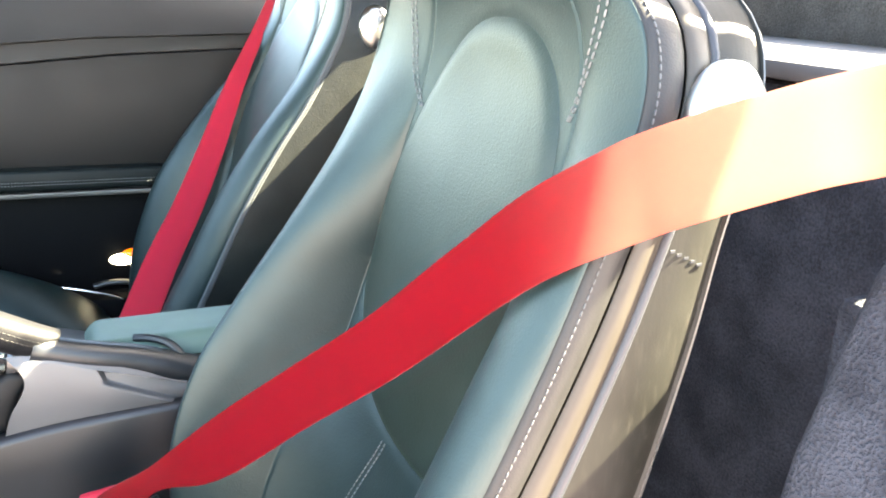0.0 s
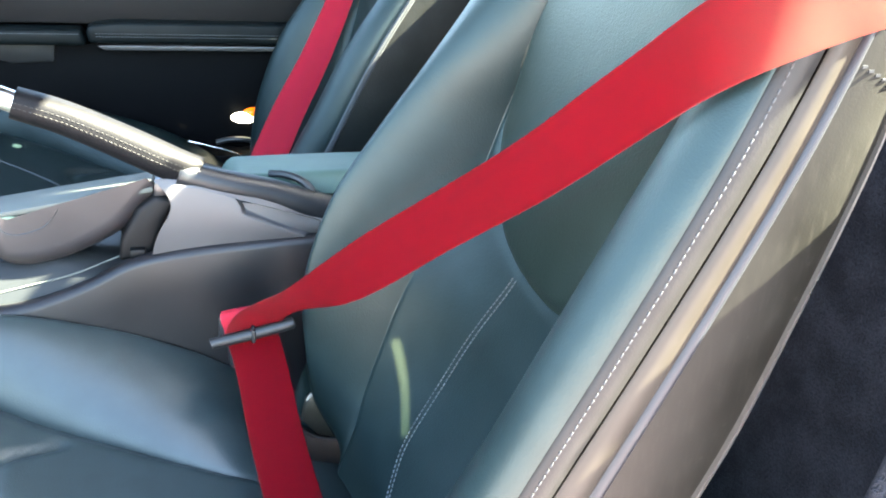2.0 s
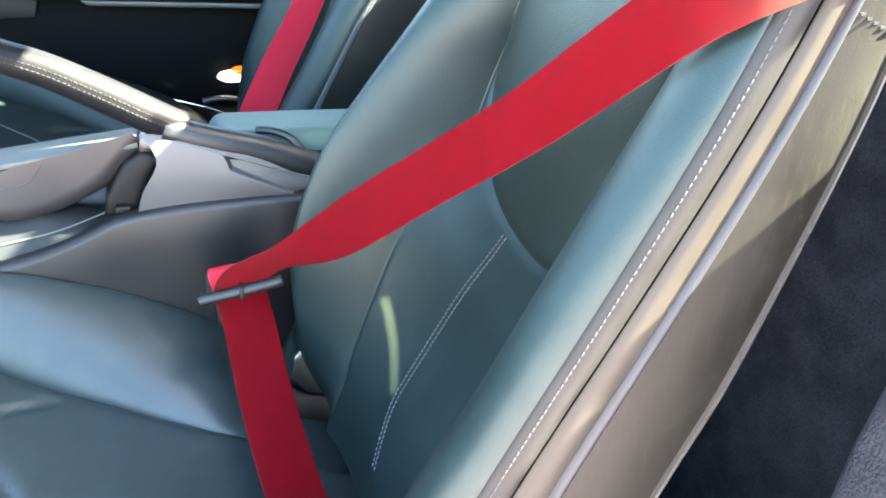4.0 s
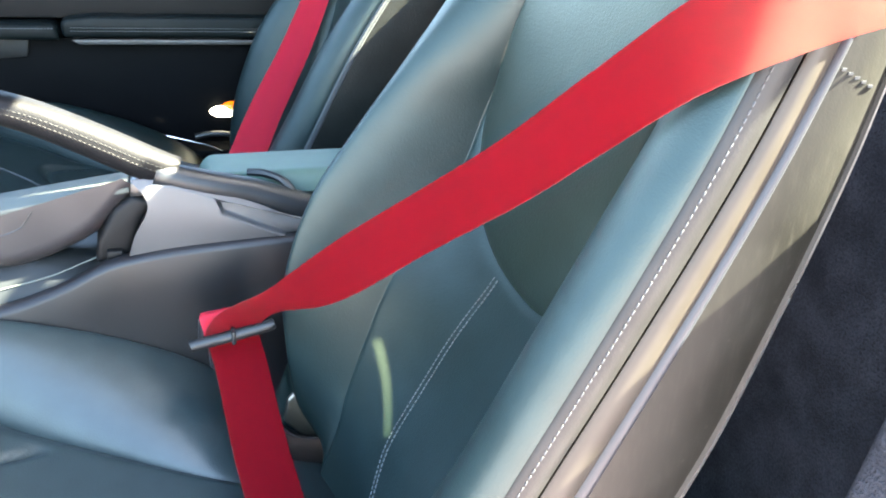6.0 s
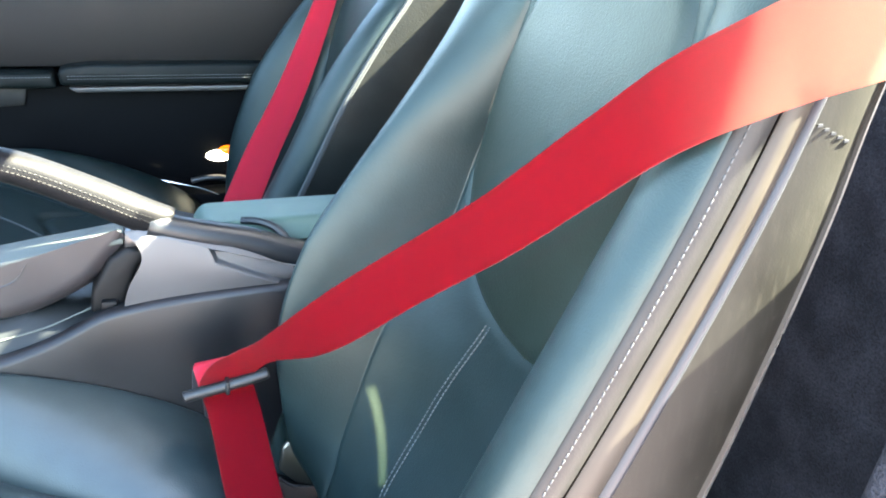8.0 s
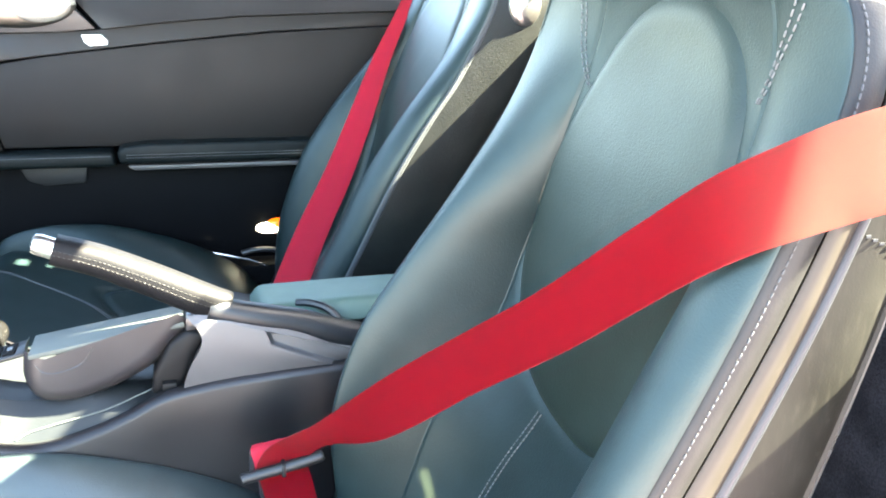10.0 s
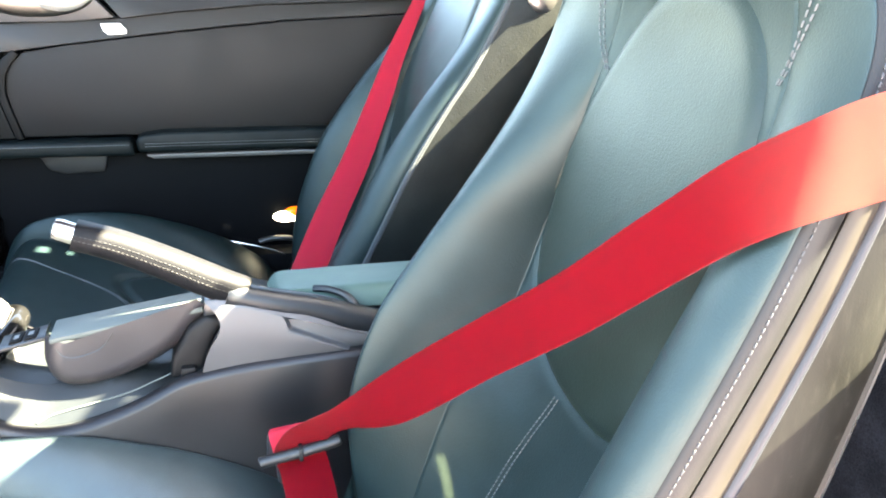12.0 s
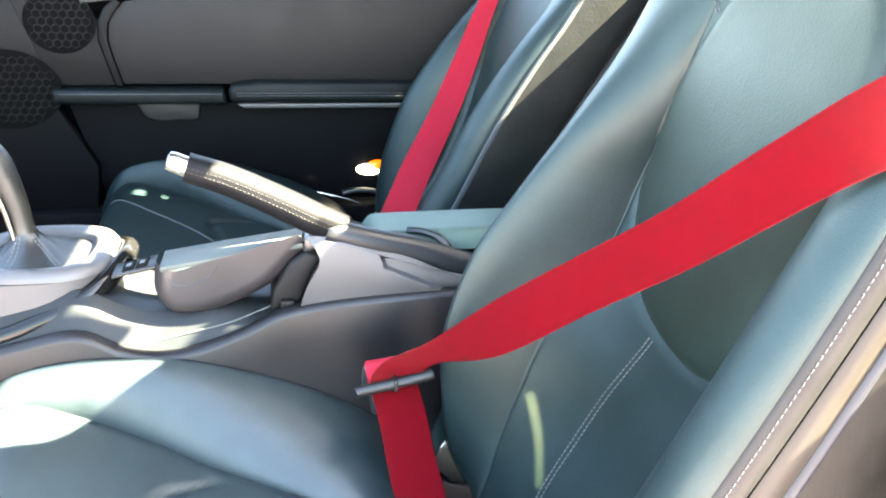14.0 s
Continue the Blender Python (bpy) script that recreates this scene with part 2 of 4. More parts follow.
# ---- mesh tools ----
def part(name, bm, material, parent=None, label="", sharp=35, smooth=True):
    me = bpy.data.meshes.new(name)
    bmesh.ops.recalc_face_normals(bm, faces=bm.faces[:])
    bm.to_mesh(me)
    bm.free()
    me.materials.append(material)
    if smooth:
        me.polygons.foreach_set("use_smooth", [True] * len(me.polygons))
        me.set_sharp_from_angle(angle=radians(sharp))
    ob = new(name, me)
    if parent is not None:
        ob.parent = parent
        if parent.type == "EMPTY":
            ob.matrix_parent_inverse = Matrix.Translation(-parent.location)
    if label:
        ob["label"] = label
    return ob


def thing(name, at, label, category, group="", kind=""):
    e = new(name)
    e.location = at
    e.empty_display_size = 0.05
    return tagged(e, label, category, group, kind)


def interp(x, xs, ys):
    return float(np.interp(x, xs, ys))


def curve_at(x, table):
    """Smooth value from (key, value) pairs: a monotone-ish cubic through them."""
    k = [a for a, _ in table]
    v = [b for _, b in table]
    if x <= k[0]:
        return v[0] + (x - k[0]) * (v[1] - v[0]) / (k[1] - k[0])
    if x >= k[-1]:
        return v[-1] + (x - k[-1]) * (v[-1] - v[-2]) / (k[-1] - k[-2])
    i = next(j for j in range(len(k) - 1) if x <= k[j + 1])
    h = k[i + 1] - k[i]
    s = (x - k[i]) / h

    def slope(j):
        if j == 0:
            return (v[1] - v[0]) / (k[1] - k[0])
        if j == len(k) - 1:
            return (v[-1] - v[-2]) / (k[-1] - k[-2])
        return (v[j + 1] - v[j - 1]) / (k[j + 1] - k[j - 1])
    a, b = slope(i) * h, slope(i + 1) * h
    return (2 * s**3 - 3 * s**2 + 1) * v[i] + (s**3 - 2 * s**2 + s) * a + (3 * s**2 - 2 * s**3) * v[i + 1] + (s**3 - s**2) * b


def sheet(f, us, vs, close=False):
    """A grid of f(u, v) over the two lists; close joins the last row of u to the first."""
    bm = bmesh.new()
    rows = [[bm.verts.new(f(u, v)) for v in vs] for u in us]
    pairs = list(zip(rows, rows[1:])) + ([(rows[-1], rows[0])] if close else [])
    for a, b in pairs:
        for j in range(len(vs) - 1):
            bm.faces.new((a[j], a[j + 1], b[j + 1], b[j]))
    return bm


def span(a, b, n):
    return [a + (b - a) * i / (n - 1) for i in range(n)]


def capped(bm):
    bmesh.ops.holes_fill(bm, edges=[e for e in bm.edges if e.is_boundary], sides=0)
    return bm


def bevelled(bm, width, steps=2, angle=20):
    edges = [e for e in bm.edges if len(e.link_faces) == 2 and e.calc_face_angle(0) > radians(angle)]
    if width and edges:
        bmesh.ops.bevel(bm, geom=edges, offset=width, segments=steps, profile=0.5, affect="EDGES", clamp_overlap=True)
    return bm


def block(x0, x1, y0, y1, z0, z1, bevel=0.004, steps=2):
    bm = bmesh.new()
    bmesh.ops.create_cube(bm, size=1)
    for v in bm.verts:
        v.co = ((x0 + x1) / 2 + v.co.x * (x1 - x0), (y0 + y1) / 2 + v.co.y * (y1 - y0), (z0 + z1) / 2 + v.co.z * (z1 - z0))
    return bevelled(bm, bevel, steps)


def prism(outline, y0, y1, bevel=0.004, steps=2, angle=25, shear=None):
    """A side outline in x and z, extruded from y0 to y1."""
    bm = bmesh.new()
    near = [bm.verts.new((x, y0, z)) for x, z in outline]
    far = [bm.verts.new((x, y1, z)) for x, z in outline]
    n = len(outline)
    bm.faces.new(near)
    bm.faces.new(far[::-1])
    for i in range(n):
        bm.faces.new((near[i], far[i], far[(i + 1) % n], near[(i + 1) % n]))
    bmesh.ops.recalc_face_normals(bm, faces=bm.faces[:])
    if shear:
        for v in bm.verts:
            v.co = shear(v.co)
    return bevelled(bm, bevel, steps, angle)


def smooth_line(points, per=8):
    """A Catmull-Rom line through the points."""
    p = [Vector(q) for q in points]
    p = [2 * p[0] - p[1]] + p + [2 * p[-1] - p[-2]]
    out = []
    for i in range(1, len(p) - 2):
        for k in range(per):
            s = k / per
            out.append(0.5 * (2 * p[i] + (p[i + 1] - p[i - 1]) * s + (2 * p[i - 1] - 5 * p[i] + 4 * p[i + 1] - p[i + 2]) * s * s
                              + (3 * p[i] - p[i - 1] - 3 * p[i + 1] + p[i + 2]) * s**3))
    return out + [p[-2]]


def tube(points, radius, sides=10, flat=1.0, up=(0, 0, 1)):
    """A round bar along points; radius is a number or a list; flat squeezes it along its up axis."""
    pts = [Vector(p) for p in points]
    radii = radius if isinstance(radius, list) else [radius] * len(pts)
    bm, rings = bmesh.new(), []
    for i, p in enumerate(pts):
        d = (pts[min(i + 1, len(pts) - 1)] - pts[max(i - 1, 0)]).normalized()
        side = d.cross(Vector(up)).normalized()
        top = side.cross(d).normalized()
        rings.append([bm.verts.new(p + radii[i] * (math.cos(a) * side + flat * math.sin(a) * top)) for a in span(0, math.tau, sides + 1)[:-1]])
    for a, b in zip(rings, rings[1:]):
        for j in range(sides):
            bm.faces.new((a[j], a[(j + 1) % sides], b[(j + 1) % sides], b[j]))
    bm.faces.new(rings[0][::-1])
    bm.faces.new(rings[-1])
    return bm


def stitches(path, length=0.0036, gap=0.0019, size=0.00045, lift=0.0006, normal=None):
    """Short thread stitches laid along a dense path of (place, outward) pairs."""
    bm = bmesh.new()
    places = [Vector(p) for p, _ in path]
    outs = [Vector(o).normalized() for _, o in path]
    acc = [0.0]
    for a, b in zip(places, places[1:]):
        acc.append(acc[-1] + (b - a).length)

    def at(s):
        i = max(0, min(len(acc) - 2, int(np.searchsorted(acc, s)) - 1))
        k = (s - acc[i]) / max(acc[i + 1] - acc[i], 1e-9)
        return places[i].lerp(places[i + 1], k), outs[i].lerp(outs[i + 1], k)
    s = 0.001
    while s + length < acc[-1]:
        (a, na), (b, nb) = at(s), at(s + length)
        d = (b - a).normalized()
        side = d.cross(na).normalized() * size
        ring = []
        for p, o, w in ((a, na, 0.5), (a.lerp(b, 0.2), na, 1.0), (a.lerp(b, 0.8), nb, 1.0), (b, nb, 0.5)):
            h = o * lift
            ring.append([bm.verts.new(q) for q in (p - side * w - h, p - side * w * 0.6 + h * 0.8 * w, p + side * w * 0.6 + h * 0.8 * w, p + side * w - h)])
        for q, r in zip(ring, ring[1:]):
            for j in range(3):
                bm.faces.new((q[j], q[j + 1], r[j + 1], r[j]))
        bm.faces.new(ring[0])
        bm.faces.new(ring[-1][::-1])
        s += length + gap
    return bm


def belt_strip(stations, width=0.047, thick=0.0013, across=10):
    """Webbing through stations of (centre, width direction); it carries UVs in metres."""
    mid = smooth_line([c for c, _ in stations], 10)
    wide = smooth_line([w for _, w in stations], 10)
    bm = bmesh.new()
    layer = bm.loops.layers.uv.new("UVMap")
    run, rows, uvs = 0.0, [], {}
    for i, (c, w) in enumerate(zip(mid, wide)):
        d = (mid[min(i + 1, len(mid) - 1)] - mid[max(i - 1, 0)]).normalized()
        full = w.length
        w = (w - w.dot(d) * d).normalized()
        n = d.cross(w).normalized()
        run += (c - mid[i - 1]).length if i else 0.0
        row = []
        for face in (1, -1):
            for j in range(across + 1):
                s = (j / across - 0.5) * face
                edge = 1.0 if 0 < j < across else 0.55
                v = bm.verts.new(c + w * s * width * full + n * thick * 0.5 * face * edge)
                uvs[v] = (s * width, run)
                row.append(v)
        rows.append(row)
    k = len(rows[0])
    for a, b in zip(rows, rows[1:]):
        for j in range(k):
            bm.faces.new((a[j], a[(j + 1) % k], b[(j + 1) % k], b[j]))
    bm.faces.new(rows[0][::-1])
    bm.faces.new(rows[-1])
    for f in bm.faces:
        for lp in f.loops:
            lp[layer].uv = uvs[lp.vert]
    return bm


# ---- setting ----
def structure(name, bm, material, label, category, **kw):
    return tagged(part(name, bm, material, **kw), label, category, kind="structure")


PAVING = carpet("pale_concrete", (0.225, 0.185, 0.215), (0.30, 0.25, 0.285))
structure("ground", sheet(lambda u, v: (u, v, 0.0), [-2000, -40, -6, 6, 40, 2000], [-2000, -40, -6, 6, 40, 2000]), PAVING, "pale grey weathered concrete yard under the parked car", "ground")
structure("floor", block(-1.1, 0.75, -0.66, 0.66, 0.17, 0.2, 0.0), CARPET, "black carpeted car floor", "floor")
structure("sill", prism([(-1.1, 0.17), (-1.1, 0.34), (0.56, 0.34), (0.56, 0.17)], -0.74, -0.64, 0.012), DARK, "dark plastic door sill of the open doorway", "sill")
structure("bulkhead_front", block(-1.15, -1.1, -0.7, 0.72, 0.17, 0.85, 0.01), DARK, "dark plain front wall of the cabin", "wall")
structure("bulkhead_rear", block(0.69, 0.73, -0.62, 0.70, 0.2, 0.915, 0.008), CARPET, "black carpeted wall behind the seats", "wall")
structure("bulkhead_hump", block(0.685, 0.74, -0.21, 0.11, 0.85, 1.03, 0.02, 3), CARPET, "black carpeted hump between the seat backs", "wall")
# unseen panel added to block sun; its gaps light two cushion spots
for x0, x1, y0, y1 in ((0.567, 0.60, 0.0, 0.70), (0.60, 0.634, 0.0, 0.393), (0.60, 0.634, 0.418, 0.70), (0.634, 0.657, 0.0, 0.70), (0.657, 0.68, 0.0, 0.40), (0.657, 0.68, 0.414, 0.70), (0.68, 0.86, 0.0, 0.70)):
    structure("sun_gap_panel", block(x0, x1, y0, y1, 1.19, 1.205, 0.0), FABRIC, "unseen dark grey panel, gapped to pass two spots of sun", "roof")
# unseen slats, placed to trim the sun on tub lid, lip and tray
for x0, x1, y0, y1 in ((0.60, 0.82, -0.190, -0.150), (0.60, 0.80, -0.27, -0.249), (0.78, 0.80, -0.248, -0.2255), (0.60, 0.70, -0.248, -0.226)):
    structure("shade_slat", block(x0, x1, y0, y1, 1.245, 1.255, 0.0), FABRIC, "unseen dark grey slat, added to shade parts of the console", "roof")
structure("rear_ledge", block(0.68, 1.0, -0.63, 0.70, 0.917, 0.931, 0.004), GREY, "sunlit grey ledge behind the seats", "ledge")
# unseen roof, its edges set by where sun and sky should reach
for name, y0, y1, back in (("roof", -0.3, -0.171, 0.565), ("roof_centre", -0.17, -0.02, 0.527), ("roof_far", -0.019, 0.69, 0.565)):
    structure(name, prism([(-0.32, 1.185), (-0.30, 1.205), (0.0, 1.235), (0.35, 1.235), (back, 1.215), (back, 1.195), (0.0, 1.205)], y0, y1, 0.004), FABRIC, "unseen dark grey roof panel over the seats, cut to shape the sunlight", "roof")
for side in (-1, 1):
    structure("roof_rail", tube(smooth_line([(-1.1, side * 0.72, 0.88), (-0.7, side * 0.66, 1.04), (-0.3, side * 0.585, 1.19), (0.0, side * 0.575, 1.22), (0.35, side * 0.575, 1.22), (0.58, side * 0.58, 1.20)], 6), 0.032, 10), DARK, "dark roof rail and windscreen pillar", "pillar")
    # far panel thickened to shade the door, near one lowered to pass sun
    structure("quarter_panel", block(0.57, 0.96, 0.585, 0.665, 0.79, 1.2, 0.015) if side > 0 else block(0.62, 0.96, -0.71, -0.672, 0.79, 0.95, 0.015), DARK, "dark trim panel behind the door, sized for the path of the sun", "wall")
structure("centre_pillar", tube([(0.66, 0.69, 0.88), (0.65, 0.665, 1.0), (0.62, 0.63, 1.1), (0.57, 0.585, 1.2)], 0.03, 10), DARK, "dark padded pillar behind the door", "pillar")
structure("dashboard", prism([(-1.1, 0.45), (-1.1, 0.9), (-0.75, 0.9), (-0.62, 0.87), (-0.56, 0.8), (-0.58, 0.62), (-0.7, 0.5)], -0.66, 0.655, 0.03, 3), DARK, "plain dark dashboard ahead of the seats", "dashboard")
# unseen bars, their heights set to bound the sun patches in the cabin
structure("roll_bar", block(0.74, 0.80, -0.60, -0.235, 1.095, 1.23, 0.02, 3), DARK, "unseen dark padded roll hoop behind the driver's seat, sized to cut the sun", "roll bar")
structure("roll_bar", block(0.74, 0.80, -0.24, -0.10, 1.095, 1.19, 0.02, 3), DARK, "unseen dark padded cross bar between the roll hoops, sized to cut the sun", "roll bar")
structure("roll_bar", block(0.74, 0.80, -0.105, 0.62, 1.095, 1.23, 0.02, 3), DARK, "unseen dark padded roll hoop behind the passenger seat, sized to cut the sun", "roll bar")
# unseen thinning ribs, added so the strap's shadow edge fades gradually
ribs = bmesh.new()
for i in range(34):
    y, half = -0.601 - 0.002 * i, 0.00095 * (1 - i / 34) ** 1.5 + 0.00004
    corners = [ribs.verts.new((x, y + sy * half, z)) for x, z in ((0.745, 1.105), (0.75, 1.105), (0.75, 1.25), (0.745, 1.25)) for sy in (-1, 1)]
    for a, b, c, d in ((0, 1, 3, 2), (2, 3, 5, 4), (4, 5, 7, 6), (6, 7, 1, 0), (0, 2, 4, 6), (1, 7, 5, 3)):
        ribs.faces.new([corners[k] for k in (a, b, c, d)])
structure("shadow_ribs", ribs, DARK, "unseen dark fine ribs, added to soften the shadow edge on the belt", "wind deflector")
for side in (-0.58, 0.60):
    structure("roll_bar_post", block(0.745, 0.795, side - 0.03, side + 0.03, 0.9, 1.1, 0.01), DARK, "dark upright carrying the roll bar", "roll bar")
structure("soft_top", prism([(0.96, 0.915), (0.95, 1.03), (0.99, 1.09), (1.1, 1.11), (1.4, 1.02), (1.5, 0.915)], -0.62, 0.7, 0.02, 3), FABRIC, "folded dark grey fabric roof behind the cabin", "soft top")
structure("wall_side_rear", block(0.60, 0.95, -0.625, -0.60, 0.2, 0.82, 0.006), CARPET, "black carpeted side trim behind the seat", "wall")
structure("door_jamb", prism([(0.515, 0.34), (0.528, 0.62), (0.55, 0.75), (0.585, 0.85), (0.64, 0.885), (0.95, 0.885), (0.95, 0.34)], -0.74, -0.628, 0.012, 3), CARPET_BLUE, "blue-grey carpeted door pillar beside the seat", "pillar")
structure("body_side", block(0.95, 1.6, -0.86, 0.86, 0.2, 0.914, 0.04, 3), BODY, "grey painted rear body behind the cabin", "body")


# ---- seats ----
def seat(name, yc, tables, inward, label, group, wide_sides=False):
    """One bucket seat. tables: side outlines by height: stitch line, centre panel and the two bolster crests. inward: +1 if the car's middle lies at larger y."""
    stitch_x, centre_x, crest_in, crest_out = tables
    WIDE, crest_at = 0.196, 0.162 if wide_sides else 0.175
    base = thing(name, (0.1, yc, 0.2), label, "car seat", group)
    taper_t = [(0.36, 0.98), (0.5, 1.0), (0.88, 1.0), (0.95, 0.94), (0.985, 0.74), (1.025, 0.37), (1.067, 0.21), (1.11, 0.11), (1.15, 0.06)]

    def taper(z):
        return curve_at(z, taper_t)

    fold_in = [(0.36, 0.118), (0.42, 0.123), (0.46, 0.127), (0.56, 0.129), (0.64, 0.131), (0.70, 0.1325), (0.734, 0.13), (0.782, 0.117), (0.835, 0.106), (0.876, 0.098), (0.95, 0.094), (1.0, 0.11), (1.15, 0.12)]
    fold_out = [(0.36, 0.112), (0.56, 0.116), (0.66, 0.122), (0.76, 0.126), (0.88, 0.13), (0.95, 0.128), (1.15, 0.124)]
    rise_in = [(0.36, 0.012), (0.42, 0.02), (0.46, 0.032), (0.50, 0.044), (0.56, 0.05), (0.60, 0.044), (0.65, 0.026), (0.70, 0.016), (0.76, 0.011), (0.85, 0.01), (1.15, 0.008)]

    def bend(z):
        """The headrest leans forward."""
        return 2.0 * max(0.0, z - 0.89) ** 2

    def oval_mid(z):
        """The centre panel leans a little outwards towards its top."""
        return -0.015 * max(0.0, min(1.0, (z - 0.72) / 0.16))

    def oval_half(z):
        return 0.117 + 0.017 * max(0.0, min(1.0, (0.86 - z) / 0.14))

    def oval(v, z):
        return (abs((v - oval_mid(z)) / oval_half(z)) ** 2.4 + abs((z - 0.785) / 0.17) ** 2.4) ** (1 / 2.4)

    def front(v, z, groove=True):
        """x of the cover at side offset v (towards the car's middle: +) and height z."""
        q = v / taper(z)
        s, c = curve_at(z, stitch_x), curve_at(z, centre_x)
        k = curve_at(z, crest_in if q > 0 else crest_out)
        a, a1 = abs(q), 0.162 if q > 0 else crest_at
        a0 = curve_at(z, fold_in if q > 0 else fold_out)
        lift = curve_at(z, rise_in) if q > 0 else 0.01
        if a < a0:
            x = c - lift * (a / a0) ** (2.6 if q > 0 else 2)
        elif a < a1:
            t = (a - a0) / (a1 - a0)
            t = 1 - (1 - t) ** interp(z, [0.6, 0.8], [1.35, 1.9]) if q > 0 else (1 - (1 - t) ** 2) ** interp(z, [0.75, 0.88], [0.52, 0.9])
            x = (c - lift) * (1 - t) + k * t
        else:
            t = min((a - a1) / (WIDE - a1), 1.0)
            x = k + (s - k) * (1 - math.sqrt(max(0.0, 1 - t * t)))
        if groove:
            r = oval(v, z)
            t = max(0.0, min(1.0, (1.015 - r) / 0.06))
            x += 0.0006 * t * t * (3 - 2 * t) + 0.0022 * math.exp(-((r - 0.985) / 0.032) ** 2) * max(0.0, min(1.0, (0.84 - z) / 0.1))
            x += 0.0014 * math.exp(-((a - a0) / 0.0022) ** 2)
        return x - bend(z)

    zs = span(0.37, 1.15, 230)
    zr = span(0.37, 1.15, 80)
    half = span(0, 0.9, 30) + [0.92, 0.94, 0.955, 0.967, 0.977, 0.985, 0.992, 1.0, 1.01, 1.02, 1.032, 1.048, 1.07, 1.1] + span(1.14, 1.95, 32) + span(2.0, 2.9, 24) + [2.93, 2.96, 2.98, 2.99, 3.0]
    us = [-u for u in half[:0:-1]] + half

    def across(u, z):
        """Side offset, before the taper: 0 to 1 runs to the fold, 1 to 2 to the crest, 2 to 3 to the seam."""
        a0, a = curve_at(z, fold_in if u > 0 else fold_out), abs(u)
        a1 = 0.162 if u > 0 else crest_at
        q = a0 * a if a <= 1 else a0 + (a1 - a0) * (a - 1) if a <= 2 else a1 + (WIDE - a1) * (a - 2)
        return math.copysign(q, u)

    def cover(z, u):
        v = across(u, z) * taper(z)
        return (front(v, z), yc + inward * v, z)
    backrest = part("backrest", sheet(cover, zs, us), LEATHER, base, "black leather backrest with raised side bolsters", 170)

    # centre panel, a padded oval
    def pad(r, a):
        e = 2 / 2.4
        ca, sa = math.cos(a), math.sin(a)
        z = 0.785 + 0.17 * r * math.copysign(abs(sa) ** e, sa)
        v = oval_mid(z) + oval_half(z) * r * math.copysign(abs(ca) ** e, ca)
        return (front(v, z, False) + 0.0075 * max(0.0, (r - 0.87) / 0.13) ** 2.2 - 0.0042 - 0.018 * (1 - r * r) * (1 - 0.9 * (z - 0.785) / 0.17), yc + inward * v, z)
    part("centre_panel", sheet(pad, [0.001, 0.2, 0.4, 0.6, 0.7, 0.76, 0.8, 0.84, 0.87, 0.9, 0.92, 0.94, 0.96, 0.98, 1.0, 1.015], span(0, math.tau, 145)), INSERT, backrest, "matt black leather oval centre panel", 60)

    # leather sides, moulded band, bead and shell
    for sgn in (1, -1):
        plain = wide_sides and sgn > 0
        gus = 0.095 if plain else 0.0185 if wide_sides else 0.021
        rest = 0.02 if plain else 0.064

        def side(z, t, sgn=sgn, gus=gus):
            w = WIDE * taper(z)
            dip = 0.0016 * math.exp(-((t - 1) / 0.05) ** 2) + 0.003 * math.exp(-(t / 0.05) ** 2) * (0 if gus > 0.05 else 1)
            return ((curve_at(z, stitch_x) - bend(z)) + gus * t - 0.0005, yc + inward * sgn * (w + 0.003 * math.sin(t * math.pi) + 0.004 * t - dip), z)
        part("side_gusset", sheet(side, zr, [0, 0.03, 0.08, 0.2, 0.4, 0.6, 0.8, 0.92, 0.97, 1.0]), SIDE if plain else GUSSET, backrest, "grained leather side of the bolster")
        prof = [(0.0, 0.0006), (0.0007, -0.0008), (0.0018, 0.0012), (0.006, 0.0026), (0.0115, 0.0022), (0.0128, 0.0014), (0.0136, 0.0038), (0.0151, 0.0046), (0.0166, 0.0038), (0.0175, 0.0022), (0.028, 0.0042), (0.042, 0.005), (0.0495, 0.003), (0.0505, 0.005), (0.0515, 0.0053), (0.053, 0.003), (0.054, -0.004), (0.055, -0.012)]
        scale = rest / 0.056

        def along(p, z, gus=gus, scale=scale):
            if wide_sides:
                return p * scale * (1.0 + 0.12 * math.sin(min(1, max(0, (z - 0.4) / 0.5)) * math.pi))
            bead = interp(z, [0.5, 0.9], [0.052, 0.038]) - gus
            edge = curve_at(z, SHELL_EDGE) - gus
            return p * bead / 0.0151 if p < 0.0151 else bead + (p - 0.0151) / 0.0354 * (edge - bead)

        def shell_edge(z, i, sgn=sgn, gus=gus, along=along, prof=prof):
            w = WIDE * taper(z) + (-0.0055 if gus > 0.05 else 0.003)
            return ((curve_at(z, stitch_x) - bend(z)) + gus + along(prof[i][0], z), yc + inward * sgn * (w + prof[i][1]), z)
        part("moulded_band", sheet(shell_edge, zr, range(0, 6)), BAND, base, "smooth moulded band beside the bolster", 50)
        part("bead", sheet(shell_edge, zr, range(5, 10)), BEAD, base, "pale grey bead along the shell", 60)
        part("shell_side", sheet(shell_edge, zr, range(9, 14)), SHELL, base, "scuffed dark plastic side of the seat shell", 40)
        part("shell_rim", sheet(shell_edge, zr, range(13, 18)), RIM, base, "worn rim of the shell", 60)

    def rear(z, q):
        w = WIDE * taper(z)
        deep = 0.115 + 0.007 * math.sin(min(1, max(0, (z - 0.4) / 0.5)) * math.pi) if wide_sides else curve_at(z, SHELL_EDGE)
        return ((curve_at(z, stitch_x) - bend(z)) + deep + 0.012 * (1 - (q / 0.2) ** 2), yc + inward * q * (w - 0.002) / 0.2, z)
    part("back_shell", sheet(rear, zr, span(-0.2, 0.2, 21)), SHELL, base, "dark plastic back shell")

    def crown(t, q):
        """The rounded top between cover and shell."""
        z = 1.15
